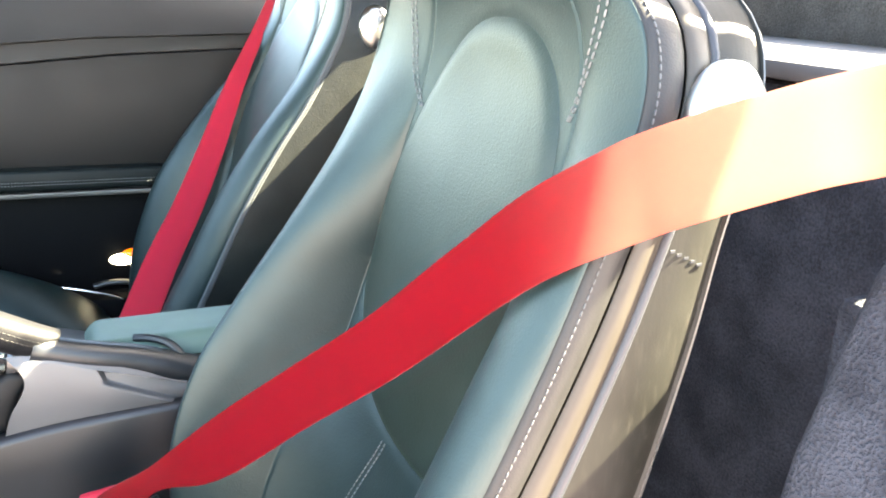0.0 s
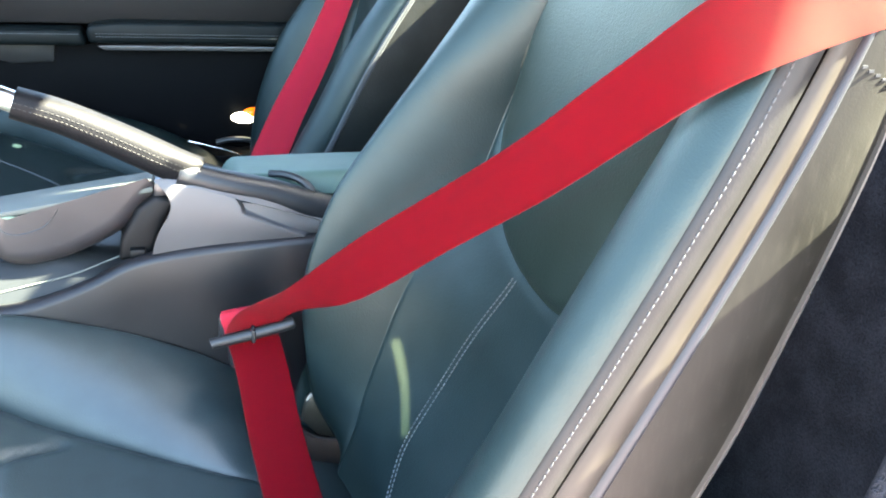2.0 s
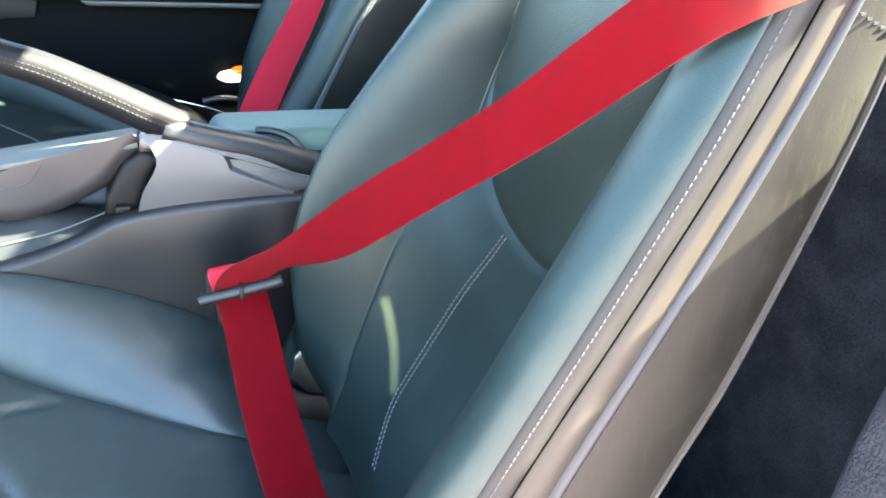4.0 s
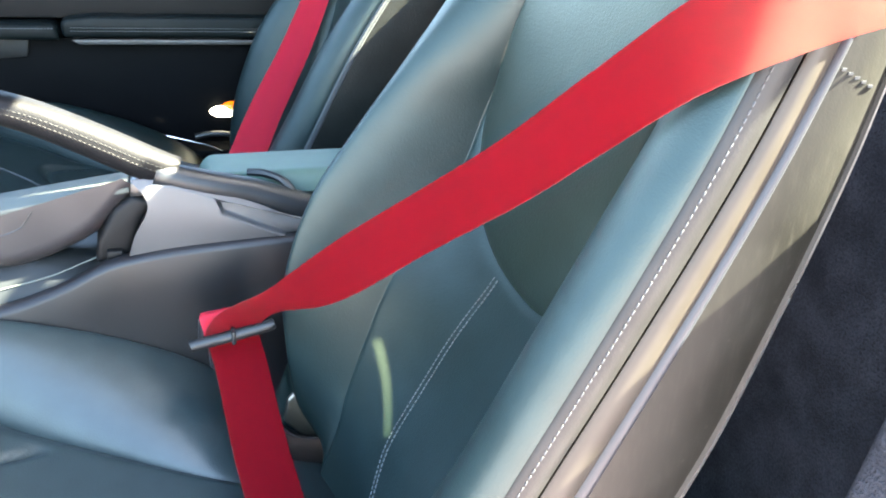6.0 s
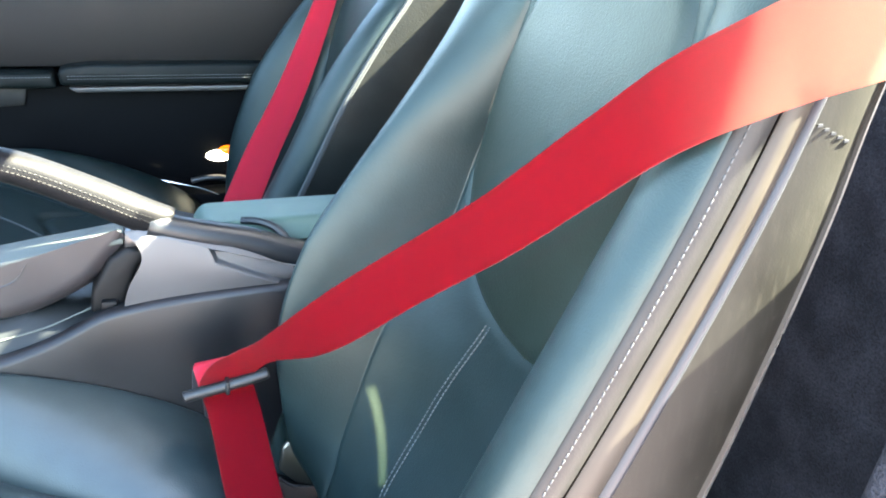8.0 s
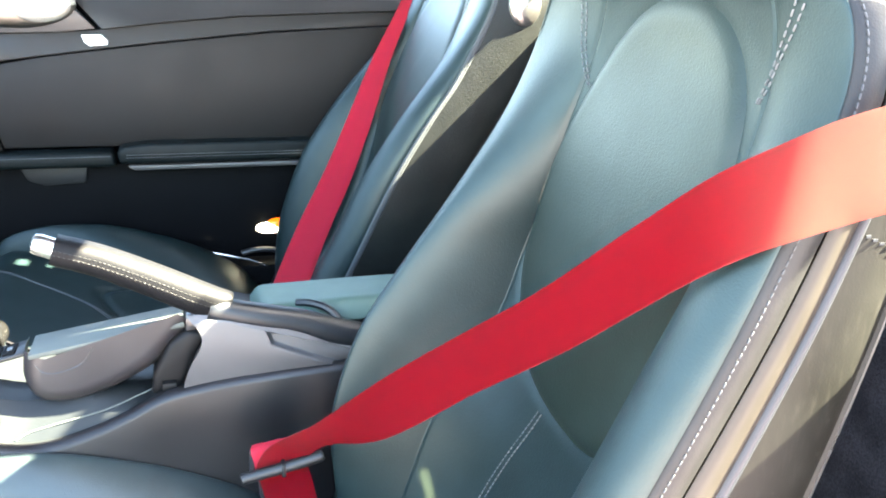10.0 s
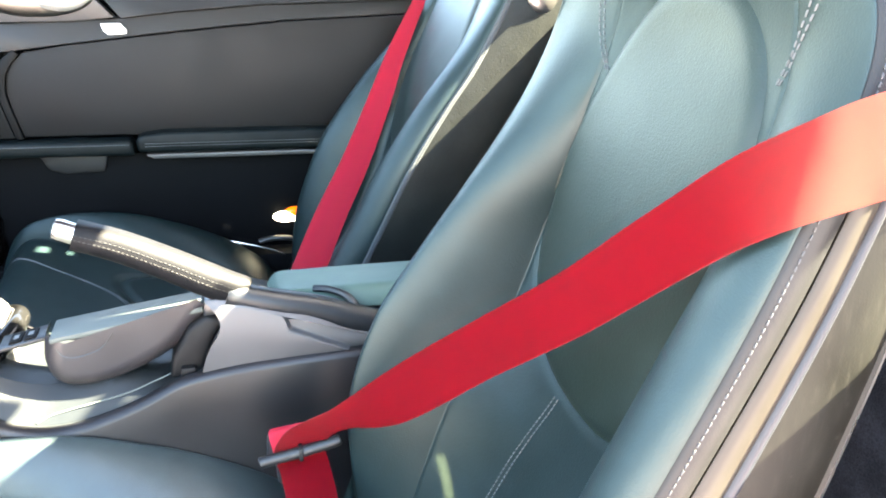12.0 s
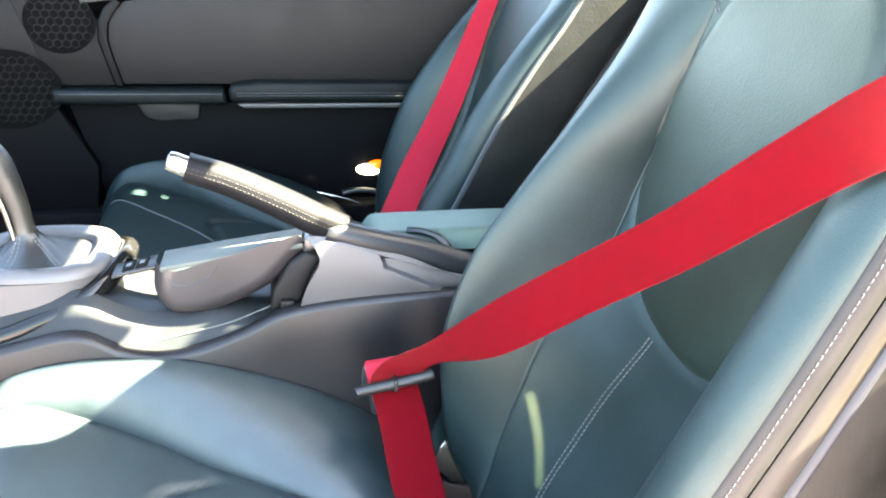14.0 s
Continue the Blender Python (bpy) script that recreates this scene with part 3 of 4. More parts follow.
        w = WIDE * taper(z)
        v = q * taper(z)
        f, b = front(v, z), (curve_at(z, stitch_x) - bend(z)) + 0.08 + 0.012 * (1 - (q / 0.2) ** 2)
        return (f + (b - f) * t, yc + inward * v, z + 0.03 * math.sin(t * math.pi) * (1 - (q / 0.2) ** 4))
    part("headrest_top", sheet(crown, span(0, 1, 9), span(-WIDE, WIDE, 61)), LEATHER, backrest, "rounded leather top of the seat", 60)

    # stitched seams
    def seam(pairs):
        dense = smooth_line([(v, z, 0) for v, z in pairs], 14)
        path = []
        for p in dense:
            x = front(p.x, p.y, False)
            gx = (front(p.x + 0.002, p.y, False) - front(p.x - 0.002, p.y, False)) / 0.004
            gz = (front(p.x, p.y + 0.002, False) - front(p.x, p.y - 0.002, False)) / 0.004
            path.append(((x - 0.0006, yc + inward * p.x, p.y), (-1, inward * gx, gz)))
        return path
    for sgn in (1, -1):
        plain = wide_sides and sgn > 0
        near = 0.005 if plain else 0.0052
        bulge = 0.0012 if plain else 0.003 * math.sin(near / 0.0185 * math.pi) + 0.0016
        path = [(((curve_at(z, stitch_x) - bend(z)) + near, yc + inward * sgn * (WIDE * taper(z) + bulge), z), (-0.15, inward * sgn, 0)) for z in span(0.4, 1.1, 90)]
        part("stitching", stitches(path, 0.003, 0.0014, 0.00055, 0.0004), PALE_THREAD, backrest, "pale grey seam stitching")
        if plain:
            def strip(z, k):
                s, out = ((-0.0012, 0.0), (-0.0008, 0.0016), (0.001, 0.0026), (0.0032, 0.0024), (0.0054, 0.0027), (0.0072, 0.0018), (0.0076, 0.0))[k]
                return ((curve_at(z, stitch_x) - bend(z)) + s, yc + inward * sgn * (WIDE * taper(z) + out), z)
            seam_strip = part("seam_strip", sheet(strip, zr, range(7)), SEAM, backrest, "pale grey flat seam along the bolster", 60)
            for s in (0.001, 0.0054):
                row = [(((curve_at(z, stitch_x) - bend(z)) + s, yc + inward * sgn * (WIDE * taper(z) + 0.0027), z), (-0.15, inward * sgn, 0)) for z in span(0.4, 1.1, 90)]
                part("stitching", stitches(row, 0.0046, 0.0016, 0.0006, 0.0004), PALE_THREAD, seam_strip, "pale grey seam stitching")
        for off in (-0.0028, 0.0028) if sgn > 0 else ():
            part("stitching", stitches(seam([(v + off, z) for v, z in ((0.037, 0.613), (0.046, 0.575), (0.053, 0.533), (0.055, 0.49), (0.05, 0.447), (0.038, 0.42), (0.022, 0.395))]), 0.0034, 0.0013, 0.00034), THREAD, backrest, "pale grey seam stitching")
        seam_line = [(0.089, 0.876), (0.1, 0.892), (0.110, 0.91), (0.118, 0.932), (0.124, 0.955), (0.122, 0.985), (0.116, 1.02)] if sgn > 0 else [(-0.121, 0.897), (-0.128, 0.912), (-0.136, 0.929), (-0.144, 0.947), (-0.15, 0.965), (-0.153, 0.985), (-0.15, 1.01)]
        for off in (-1, 1):
            part("stitching", stitches(seam([(v + off * (0.0014 + 0.0024 * min(1, k / 3)), z) for k, (v, z) in enumerate(seam_line)]), 0.0042, 0.0018, 0.00034), THREAD, backrest, "pale grey seam stitching")

    # backrest release knob on the shoulder
    for sgn in (1, -1):
        z = 0.912
        at = Vector(((curve_at(z, stitch_x) - bend(z)) + 0.045, yc + inward * sgn * (WIDE * taper(z) + (0.004 if wide_sides and sgn > 0 else 0.012)), z))
        knob = []
        for r, o in ((0.0005, 0.0082), (0.008, 0.0078), (0.0125, 0.0068), (0.017, 0.0052), (0.021, 0.003), (0.023, -0.001), (0.023, -0.008)):
            knob.append((r, o))
        part("release_knob", sheet(lambda i, a: (at.x + knob[i][0] * math.cos(a), at.y + inward * sgn * knob[i][1], at.z + knob[i][0] * 1.25 * math.sin(a)), range(7), span(0, math.tau, 33)), SILVER, base, "satin silver backrest release knob")

    # cushion
    def crest(x):
        return curve_at(x, [(-0.2, 0.468), (-0.145, 0.49), (-0.11, 0.500), (-0.06, 0.505), (0.02, 0.500), (0.1, 0.478), (0.165, 0.452), (0.215, 0.424), (0.25, 0.396), (0.28, 0.356), (0.32, 0.336), (0.37, 0.326)])

    def mid(x):
        return curve_at(x, [(-0.2, 0.435), (-0.15, 0.46), (-0.12, 0.461), (-0.08, 0.45), (0.0, 0.43), (0.05, 0.414), (0.2, 0.382), (0.25, 0.366), (0.29, 0.338), (0.36, 0.318)])

    def crease(x):
        return curve_at(x, [(-0.2, 0.236), (-0.12, 0.235), (-0.08, 0.229), (-0.05, 0.219), (0.0, 0.199), (0.058, 0.174), (0.125, 0.147), (0.165, 0.131), (0.205, 0.118), (0.235, 0.112), (0.3, 0.1), (0.37, 0.09)])

    def top(x, v):
        a = abs(v)
        m, k, e, crown = mid(x), crest(x), crease(x), 0.25
        if a < e:
            z = m + 0.010 * (a / e) ** 2 - 0.007 * max(0.0, (a / e - 0.9) / 0.1) ** 2
            gx = curve_at(a, [(0.0, 0.07), (0.05, 0.035), (0.1, 0.012), (0.128, 0.023), (0.147, 0.063)]) if a < 0.147 else 0.063
            z -= 0.006 * math.exp(-(((x - gx) / 0.009) ** 2)) * max(0.0, min(1.0, (e - a) / 0.02, (0.16 - a) / 0.015))
        elif a < crown:
            t = (a - e) / (crown - e)
            z = m + 0.004 + (k - m - 0.004) * (1 - (1 - t) ** 1.7) ** 0.72
        else:
            t = min((a - crown) / 0.012, 1.0)
            z = k - 0.06 * (1 - math.sqrt(max(0.0, 1 - t * t)))
        if x < -0.13:
            z -= 0.07 * ((-0.13 - x) / 0.07) ** 3
        return z

    def cushion_at(x, s):
        """s runs over the half widths: 0 to 1 to the crease, 1 to 2 over the bolster."""
        a, e = abs(s), crease(x)
        v = e * a if a <= 1 else e + (0.26 - e) * (a - 1)
        return math.copysign(v, s)
    xs = span(-0.2, 0.37, 130)
    ss = [-2, -1.99, -1.975, -1.95] + span(-1.92, -1.06, 36) + [-1.03, -1.012, -1.0] + span(-0.985, 0.985, 67) + [1.0, 1.012, 1.03] + span(1.06, 1.92, 36) + [1.95, 1.975, 1.99, 2]
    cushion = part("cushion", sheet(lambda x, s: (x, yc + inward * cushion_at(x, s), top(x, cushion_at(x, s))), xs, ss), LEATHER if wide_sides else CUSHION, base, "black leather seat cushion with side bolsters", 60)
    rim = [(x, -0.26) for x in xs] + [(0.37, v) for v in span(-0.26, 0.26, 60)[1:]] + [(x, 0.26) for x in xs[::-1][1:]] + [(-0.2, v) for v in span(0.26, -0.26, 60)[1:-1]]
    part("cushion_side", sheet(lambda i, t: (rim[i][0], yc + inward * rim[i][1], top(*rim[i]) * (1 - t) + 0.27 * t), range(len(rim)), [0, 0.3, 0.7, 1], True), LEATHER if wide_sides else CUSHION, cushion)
    for off in (0.0, 0.006):
        half = [(0.036, 0.0), (0.024, 0.022), (-0.007, 0.055), (-0.062, 0.093), (-0.116, 0.121), (-0.16, 0.15)]
        arc = smooth_line([(x + off, -w, 0) for x, w in half[::-1]], 8)
        part("stitching", stitches([((p.x, yc + inward * p.y, top(p.x, p.y) + 0.0008), (0, 0, 1)) for p in arc]), THREAD, cushion, "pale grey seam stitching")
    part("seat_base", block(-0.12, 0.42, yc - 0.2, yc + 0.2, 0.2, 0.29, 0.01), DARK, base, "dark seat base on its rails")
    return base, front, top


SHELL_EDGE = [(0.36, 0.138), (0.56, 0.122), (0.62, 0.117), (0.71, 0.1), (0.79, 0.084), (0.855, 0.072), (0.95, 0.066), (1.18, 0.062)]
STITCH_P = [(0.36, 0.275), (0.45, 0.31), (0.573, 0.361), (0.684, 0.412), (0.762, 0.447), (0.813, 0.467), (0.891, 0.488), (0.95, 0.503), (1.05, 0.525), (1.18, 0.55)]
STITCH_D = [(z, x + interp(z, [0.8, 0.86, 0.92, 1.18], [-0.016, -0.012, -0.006, -0.004])) for z, x in STITCH_P]
CENTRE_D = [(0.36, 0.32), (0.44, 0.36), (0.50, 0.396), (0.56, 0.423), (0.61, 0.444), (0.68, 0.462), (0.83, 0.485), (0.95, 0.51), (1.05, 0.52), (1.18, 0.54)]
CREST_IN_D = [(0.36, 0.335), (0.42, 0.30), (0.50, 0.287), (0.56, 0.287), (0.64, 0.312), (0.70, 0.35), (0.76, 0.393), (0.84, 0.448), (0.91, 0.485), (0.98, 0.505), (1.18, 0.54)]
CREST_OUT_D = [(0.36, 0.285), (0.45, 0.285), (0.52, 0.30), (0.60, 0.34), (0.68, 0.377), (0.76, 0.417), (0.84, 0.456), (0.91, 0.483), (0.98, 0.502), (1.18, 0.54)]
driver_seat, front_d, top_d = seat("driver_seat", -0.37, (STITCH_D, CENTRE_D, CREST_IN_D, CREST_OUT_D), 1, "black leather bucket seat with pale stitching beside the open door", "front seats")
SHIFT = [(0.36, 0.0), (0.53, 0.016), (0.64, 0.016), (0.75, 0.028), (0.88, 0.062), (1.18, 0.10)]


def leaned(table):
    return [(z, x + curve_at(z, SHIFT)) for z, x in table]


passenger_seat, front_p, top_p = seat("passenger_seat", 0.37, (leaned(STITCH_P), leaned(CENTRE_D), leaned(CREST_OUT_D), leaned([(z, x * 0.5 + curve_at(z, CREST_OUT_D) * 0.5) for z, x in CREST_IN_D])), -1, "black leather bucket seat with pale stitching beyond the console", "front seats", True)

part("side_trim", tube(smooth_line([(0.19, 0.634, 0.432), (0.221, 0.634, 0.424), (0.261, 0.634, 0.412), (0.297, 0.634, 0.396), (0.33, 0.634, 0.38)], 5), 0.0022, 8), STEEL, passenger_seat, "bright metal edge of the seat's side trim")
part("seat_lever", tube(smooth_line([(0.245, 0.645, 0.424), (0.27, 0.645, 0.429), (0.30, 0.645, 0.428), (0.325, 0.645, 0.42)], 5), 0.006, 10, 0.8), DARK, passenger_seat, "dark glossy seat lever")

# ---- belts ----
BAR = plastic("black_latch_plastic", (0.006, 0.0062, 0.0066), (0.009, 0.0092, 0.0096), (0.4, 0.5), 900.0, 0.1, 0.35)
belt = thing("seat_belt", (0.27, -0.56, 0.36), "bright red seat belt buckled across the driver's seat", "seat belt", "red seat belts")
part("shoulder_strap", belt_strip([
    ((0.2385, -0.2125, 0.508), (-0.97, 0.03, -0.22)),
    ((0.2395, -0.2155, 0.519), (-0.97, 0.05, -0.2)),
    ((0.253, -0.221, 0.5375), (-0.6, 0.2, 0.02)),
    ((0.277, -0.244, 0.563), (-0.2, 0.22, 0.42)),
    ((0.313, -0.303, 0.614), (0.1, 0.47, 0.88)),
    ((0.364, -0.364, 0.681), (0.1, 0.44, 0.89)),
    ((0.401, -0.433, 0.745), (0.09, 0.38, 0.91)),
    ((0.428, -0.488, 0.801), (0.07, 0.34, 0.94)),
    ((0.443, -0.540, 0.846), (0.04, 0.29, 0.95)),
    ((0.460, -0.582, 0.876), (0.01, 0.27, 0.96)),
    ((0.478, -0.604, 0.892), (0.0, 0.24, 0.97)),
    ((0.515, -0.638, 0.914), (-0.04, 0.23, 0.95)),
    ((0.545, -0.664, 0.928), (-0.05, 0.28, 0.93)),
    ((0.61, -0.70, 0.955), (-0.05, 0.3, 0.9))]), RED, belt, "woven red shoulder strap")
part("lap_strap", belt_strip([
    ((0.236, -0.195, 0.512), (1, 0, 0.1)),
    ((0.244, -0.222, 0.486), (1, 0, 0.0)),
    ((0.252, -0.29, 0.444), (1, -0.1, -0.05)),
    ((0.262, -0.38, 0.422), (1, -0.1, -0.05)),
    ((0.272, -0.50, 0.44), (1, -0.1, -0.05)),
    ((0.28, -0.63, 0.37), (1, -0.1, 0.0))]), RED, belt, "woven red lap strap")
part("latch_bar", tube(smooth_line([(0.200, -0.219, 0.5075), (0.206, -0.219, 0.509), (0.238, -0.221, 0.516), (0.268, -0.221, 0.5225), (0.276, -0.220, 0.5245)], 5), [0.0038] + [0.0054] * 19 + [0.0038], 12), BAR, belt, "black moulded bar of the latch")
part("latch_plate", prism([(0.208, 0.49), (0.2095, 0.519), (0.238, 0.529), (0.25, 0.52), (0.258, 0.50)], -0.192, -0.188, 0.0015), BLACK, belt, "black latch plate")
part("strap_fold", belt_strip([((0.2385, -0.2135, 0.510), (1, 0, 0.22)), ((0.236, -0.2085, 0.520), (1, 0, 0.22)), ((0.2335, -0.203, 0.5305), (1, 0, 0.22)), ((0.2345, -0.196, 0.531), (1, 0, 0.22))], 0.046), RED_LIT, belt, "folded red webbing in the latch")

belt_p = thing("seat_belt", (0.28, 0.2, 0.5), "bright red seat belt buckled across the passenger seat", "seat belt", "red seat belts")
part("shoulder_strap", belt_strip([
    ((0.262, 0.175, 0.475), (0.9, -0.23, -0.37)),
    ((0.285, 0.20, 0.514), (0.9, -0.23, -0.37)),
    ((0.330, 0.26, 0.586), (0.86, -0.25, -0.33)),
    ((0.380, 0.33, 0.651), (0.82, -0.31, -0.22)),
    ((0.427, 0.40, 0.723), (0.75, -0.36, -0.1)),
    ((0.474, 0.47, 0.802), (0.60, -0.33, -0.03)),
    ((0.525, 0.53, 0.879), (0.44, -0.24, 0.0)),
    ((0.595, 0.61, 0.98), (0.45, -0.25, 0.0))]), RED_LIT, belt_p, "woven red shoulder strap")
part("latch_bar", tube([(0.23, 0.162, 0.462), (0.26, 0.165, 0.472), (0.29, 0.168, 0.48)], 0.006, 10), BLACK, belt_p, "black moulded bar of the latch")
part("bar_clip", block(0.2365, 0.2405, -0.2278, -0.2135, 0.5095, 0.5228, 0.0015), BAR, belt, "small clip on the latch bar")
part("strap_sleeve", block(0.284, 0.308, -0.47, -0.425, 0.421, 0.440, 0.005), BAR, belt, "black plastic sleeve on the lap strap")

# ---- passenger door ----
BACKING = plastic("grille_backing_plastic", (0.0018, 0.0019, 0.0019), (0.0025, 0.0026, 0.0026), (0.7, 0.8), 900.0, 0.15, 0.03)
def hex_grille(cx, cz, rx, rz, y, pitch=0.0145):
    """Honeycomb ribs inside an ellipse."""
    bm = bmesh.new()
    r = pitch / math.sqrt(3)
    for i in range(-12, 13):
        for j in range(-12, 13):
            x, z = cx + pitch * (i + 0.5 * (j % 2)), cz + 1.5 * r * j
            if ((x - cx) / rx) ** 2 + ((z - cz) / rz) ** 2 > 1:
                continue
            rings = []
            for k, (rad, dy) in enumerate(((r * 0.99, 0.0), (r * 0.95, -0.0015), (r * 0.86, -0.0015), (r * 0.8, 0.0))):
                rings.append([bm.verts.new((x + rad * math.cos(a), y + dy, z + rad * math.sin(a))) for a in [math.pi / 6 + math.pi / 3 * q for q in range(6)]])
            for a, b in zip(rings, rings[1:]):
                for q in range(6):
                    bm.faces.new((a[q], a[(q + 1) % 6], b[(q + 1) % 6], b[q]))
    return bm


STRIP = base_material("satin_grey_strip", (0.09, 0.087, 0.085), 0.5, 0.6)[0]
door = thing("passenger_door", (0.0, 0.72, 0.3), "dark grey car door with leather armrest and open pocket", "car door")
LINE1 = [(-0.128, 0.778), (-0.065, 0.789), (0.026, 0.80), (0.119, 0.811), (0.215, 0.821), (0.314, 0.831), (0.52, 0.843), (0.66, 0.848)]
LINE2 = [(0.034, 0.834), (0.122, 0.844), (0.266, 0.857), (0.52, 0.868), (0.66, 0.872)]
part("door_shell", prism([(-0.75, 0.36), (-0.75, 0.93), (0.66, 0.945), (0.70, 0.86), (0.70, 0.36)], 0.737, 0.80, 0.02, 3), POCKET, door, "black inner door shell")
part("main_panel", prism([(-0.142, 0.633), (-0.155, 0.68), (-0.161, 0.71), (-0.158, 0.738), (-0.148, 0.758)] + [(x, z - 0.001) for x, z in LINE1] + [(0.66, 0.633)], 0.664, 0.695, 0.0025, 2, 30), PANEL, door, "dark grey vinyl door panel")
part("panel_border", prism([(-0.154, 0.63), (-0.1675, 0.68), (-0.1755, 0.712), (-0.173, 0.745), (-0.162, 0.766), (-0.142, 0.782), (-0.133, 0.775), (-0.1475, 0.757), (-0.1585, 0.738), (-0.1615, 0.71), (-0.1555, 0.68), (-0.1425, 0.63)], 0.658, 0.69, 0.002), GRILLE, door, "dark border of the door panel")
part("upper_band", prism([(-0.20, 0.773), (-0.132, 0.781)] + [(x, z + 0.0006) for x, z in LINE1[1:]] + [(x, z - 0.0006) for x, z in LINE2[::-1]] + [(0.0, 0.831), (-0.2, 0.822)], 0.6645, 0.705, 0.002, 2, 30, lambda p: Vector((p.x, p.y + (p.z - 0.8) * 0.25, p.z))), DOORSKIN, door, "dark grey vinyl band of the door")
part("shoulder_trim", prism([(x, z + 0.0006) for x, z in LINE2] + [(0.66, 0.938), (-0.03, 0.932), (-0.012, 0.885)], 0.664, 0.70, 0.002, 2, 30, lambda p: Vector((p.x, p.y + (p.z - 0.845) * 0.6, p.z))), DOORSKIN, door, "dark grey upper door trim")
part("front_panel", prism([(-0.75, 0.63), (-0.75, 0.92), (-0.205, 0.92), (-0.205, 0.77), (-0.1745, 0.745), (-0.177, 0.712), (-0.169, 0.68), (-0.1555, 0.63)], 0.662, 0.695, 0.004), GRILLE, door, "dark grey speaker panel of the door")
bezel = part("handle_bezel", prism([(-0.24, 0.823), (-0.03, 0.829), (0.024, 0.835), (-0.02, 0.88), (-0.04, 0.932), (-0.24, 0.932)], 0.662, 0.69, 0.002, 2), DARK, door, "dark bezel of the door handle")


def dome(cx, cz, rx, rz, y, high, rings=8, turn=0.0):
    c, s = math.cos(turn), math.sin(turn)

    def f(r, a):
        u, w = rx * r * math.cos(a), rz * r * math.sin(a)
        return (cx + c * u - s * w, y - high * math.sqrt(max(0.0, 1 - r * r)), cz + s * u + c * w)
    return sheet(f, [0.001] + [(k / rings) ** 0.6 for k in range(1, rings + 1)], span(0, math.tau, 33))


SATIN = base_material("satin_champagne_metal", (0.2, 0.188, 0.165), 0.34, 1.0)[0]
PULL = base_material("pale_satin_metal", (0.5, 0.49, 0.45), 0.3, 0.7)[0]
handle = part("door_handle", dome(-0.098, 0.874, 0.096, 0.040, 0.663, 0.012), SATIN, door, "satin silver inner door handle")
part("handle_recess", dome(-0.06, 0.872, 0.05, 0.027, 0.656, 0.008), PULL, handle, "pale polished pull of the handle")
part("lock_switch", prism([(0.0, 0.825), (0.032, 0.826), (0.042, 0.815), (0.041, 0.808), (0.012, 0.806), (0.004, 0.813)], 0.660, 0.668, 0.0015), WHITE, door, "small white door switch")
rail = part("front_armrest", prism([(-0.262, 0.602), (-0.262, 0.628), (0.034, 0.628), (0.040, 0.60)], 0.635, 0.69, 0.008, 3), ARMREST, door, "black leather front armrest rail")
lid = part("armrest_lid", prism([(0.044, 0.606), (0.041, 0.628), (0.05, 0.637), (0.09, 0.642), (0.3, 0.642), (0.66, 0.64), (0.66, 0.606)], 0.632, 0.69, 0.007, 3), ARMREST, door, "padded black leather armrest lid")
part("bright_strip", prism([(0.056, 0.602), (0.068, 0.594), (0.66, 0.594), (0.66, 0.602)], 0.636, 0.69, 0.002), STRIP, door, "satin silver strip under the armrest")
for z, y, parent, x0, x1 in ((0.6205, 0.6346, rail, -0.25, 0.03), (0.6175, 0.6316, lid, 0.055, 0.5), (0.6225, 0.6315, lid, 0.055, 0.5)):
    part("stitching", stitches([((x, y, z), (0, -1, 0)) for x in span(x0, x1, 40)], 0.0034, 0.0016, 0.0006), THREAD, parent, "pale grey seam stitching")
part("pocket_panel", prism([(-0.19, 0.40), (-0.245, 0.598), (0.66, 0.598), (0.66, 0.40)], 0.678, 0.695, 0.004), POCKET, door, "black plastic door pocket")
part("pull_cup", prism([(-0.125, 0.598), (-0.112, 0.572), (-0.085, 0.563), (-0.018, 0.566), (-0.012, 0.598)], 0.668, 0.69, 0.004), DOORSKIN, door, "grey pull cup under the armrest")
part("kick_panel", prism([(-0.75, 0.40), (-0.75, 0.66), (-0.27, 0.625), (-0.262, 0.60), (-0.20, 0.482), (-0.21, 0.40)], 0.655, 0.69, 0.004), POCKET, door, "black lower front speaker panel")
part("front_upper_edge", prism([(-0.75, 0.665), (-0.75, 0.80), (-0.318, 0.80), (-0.27, 0.66), (-0.266, 0.63)], 0.660, 0.672, 0.003), GRILLE, door, "dark grey front edge of the door")
part("grille_backing", dome(-0.237, 0.742, 0.06, 0.055, 0.6615, 0.0008), BACKING, door, "black backing of the speaker grille")
part("grille_backing", dome(-0.335, 0.625, 0.09, 0.07, 0.6545, 0.0008), BACKING, door, "black backing of the speaker grille")
part("speaker_grille", hex_grille(-0.237, 0.742, 0.052, 0.047, 0.6608), HEX, door, "honeycomb speaker grille")
part("speaker_grille", hex_grille(-0.335, 0.625, 0.08, 0.06, 0.6538), HEX, door, "honeycomb speaker grille")
part("sill_step", prism([(-0.75, 0.30), (-0.75, 0.40), (0.66, 0.405), (0.66, 0.30)], 0.63, 0.70, 0.01), POCKET, door, "dark lower edge of the door")


def glow(name, colour, strength):
    m, n, l, b = base_material(name, colour, 0.2)
    b.inputs["Emission Color"].default_value = (*colour, 1)
    b.inputs["Emission Strength"].default_value = strength
    return m


lamp = thing("door_lamp", (0.31, 0.682, 0.462), "lit oval courtesy lamp with an amber end, set in the door", "lamp")
part("lens", dome(0.300, 0.461, 0.026, 0.0115, 0.680, 0.012), glow("lamp_glow", (1.0, 0.9, 0.68), 0.3), lamp, "glowing warm white lens")
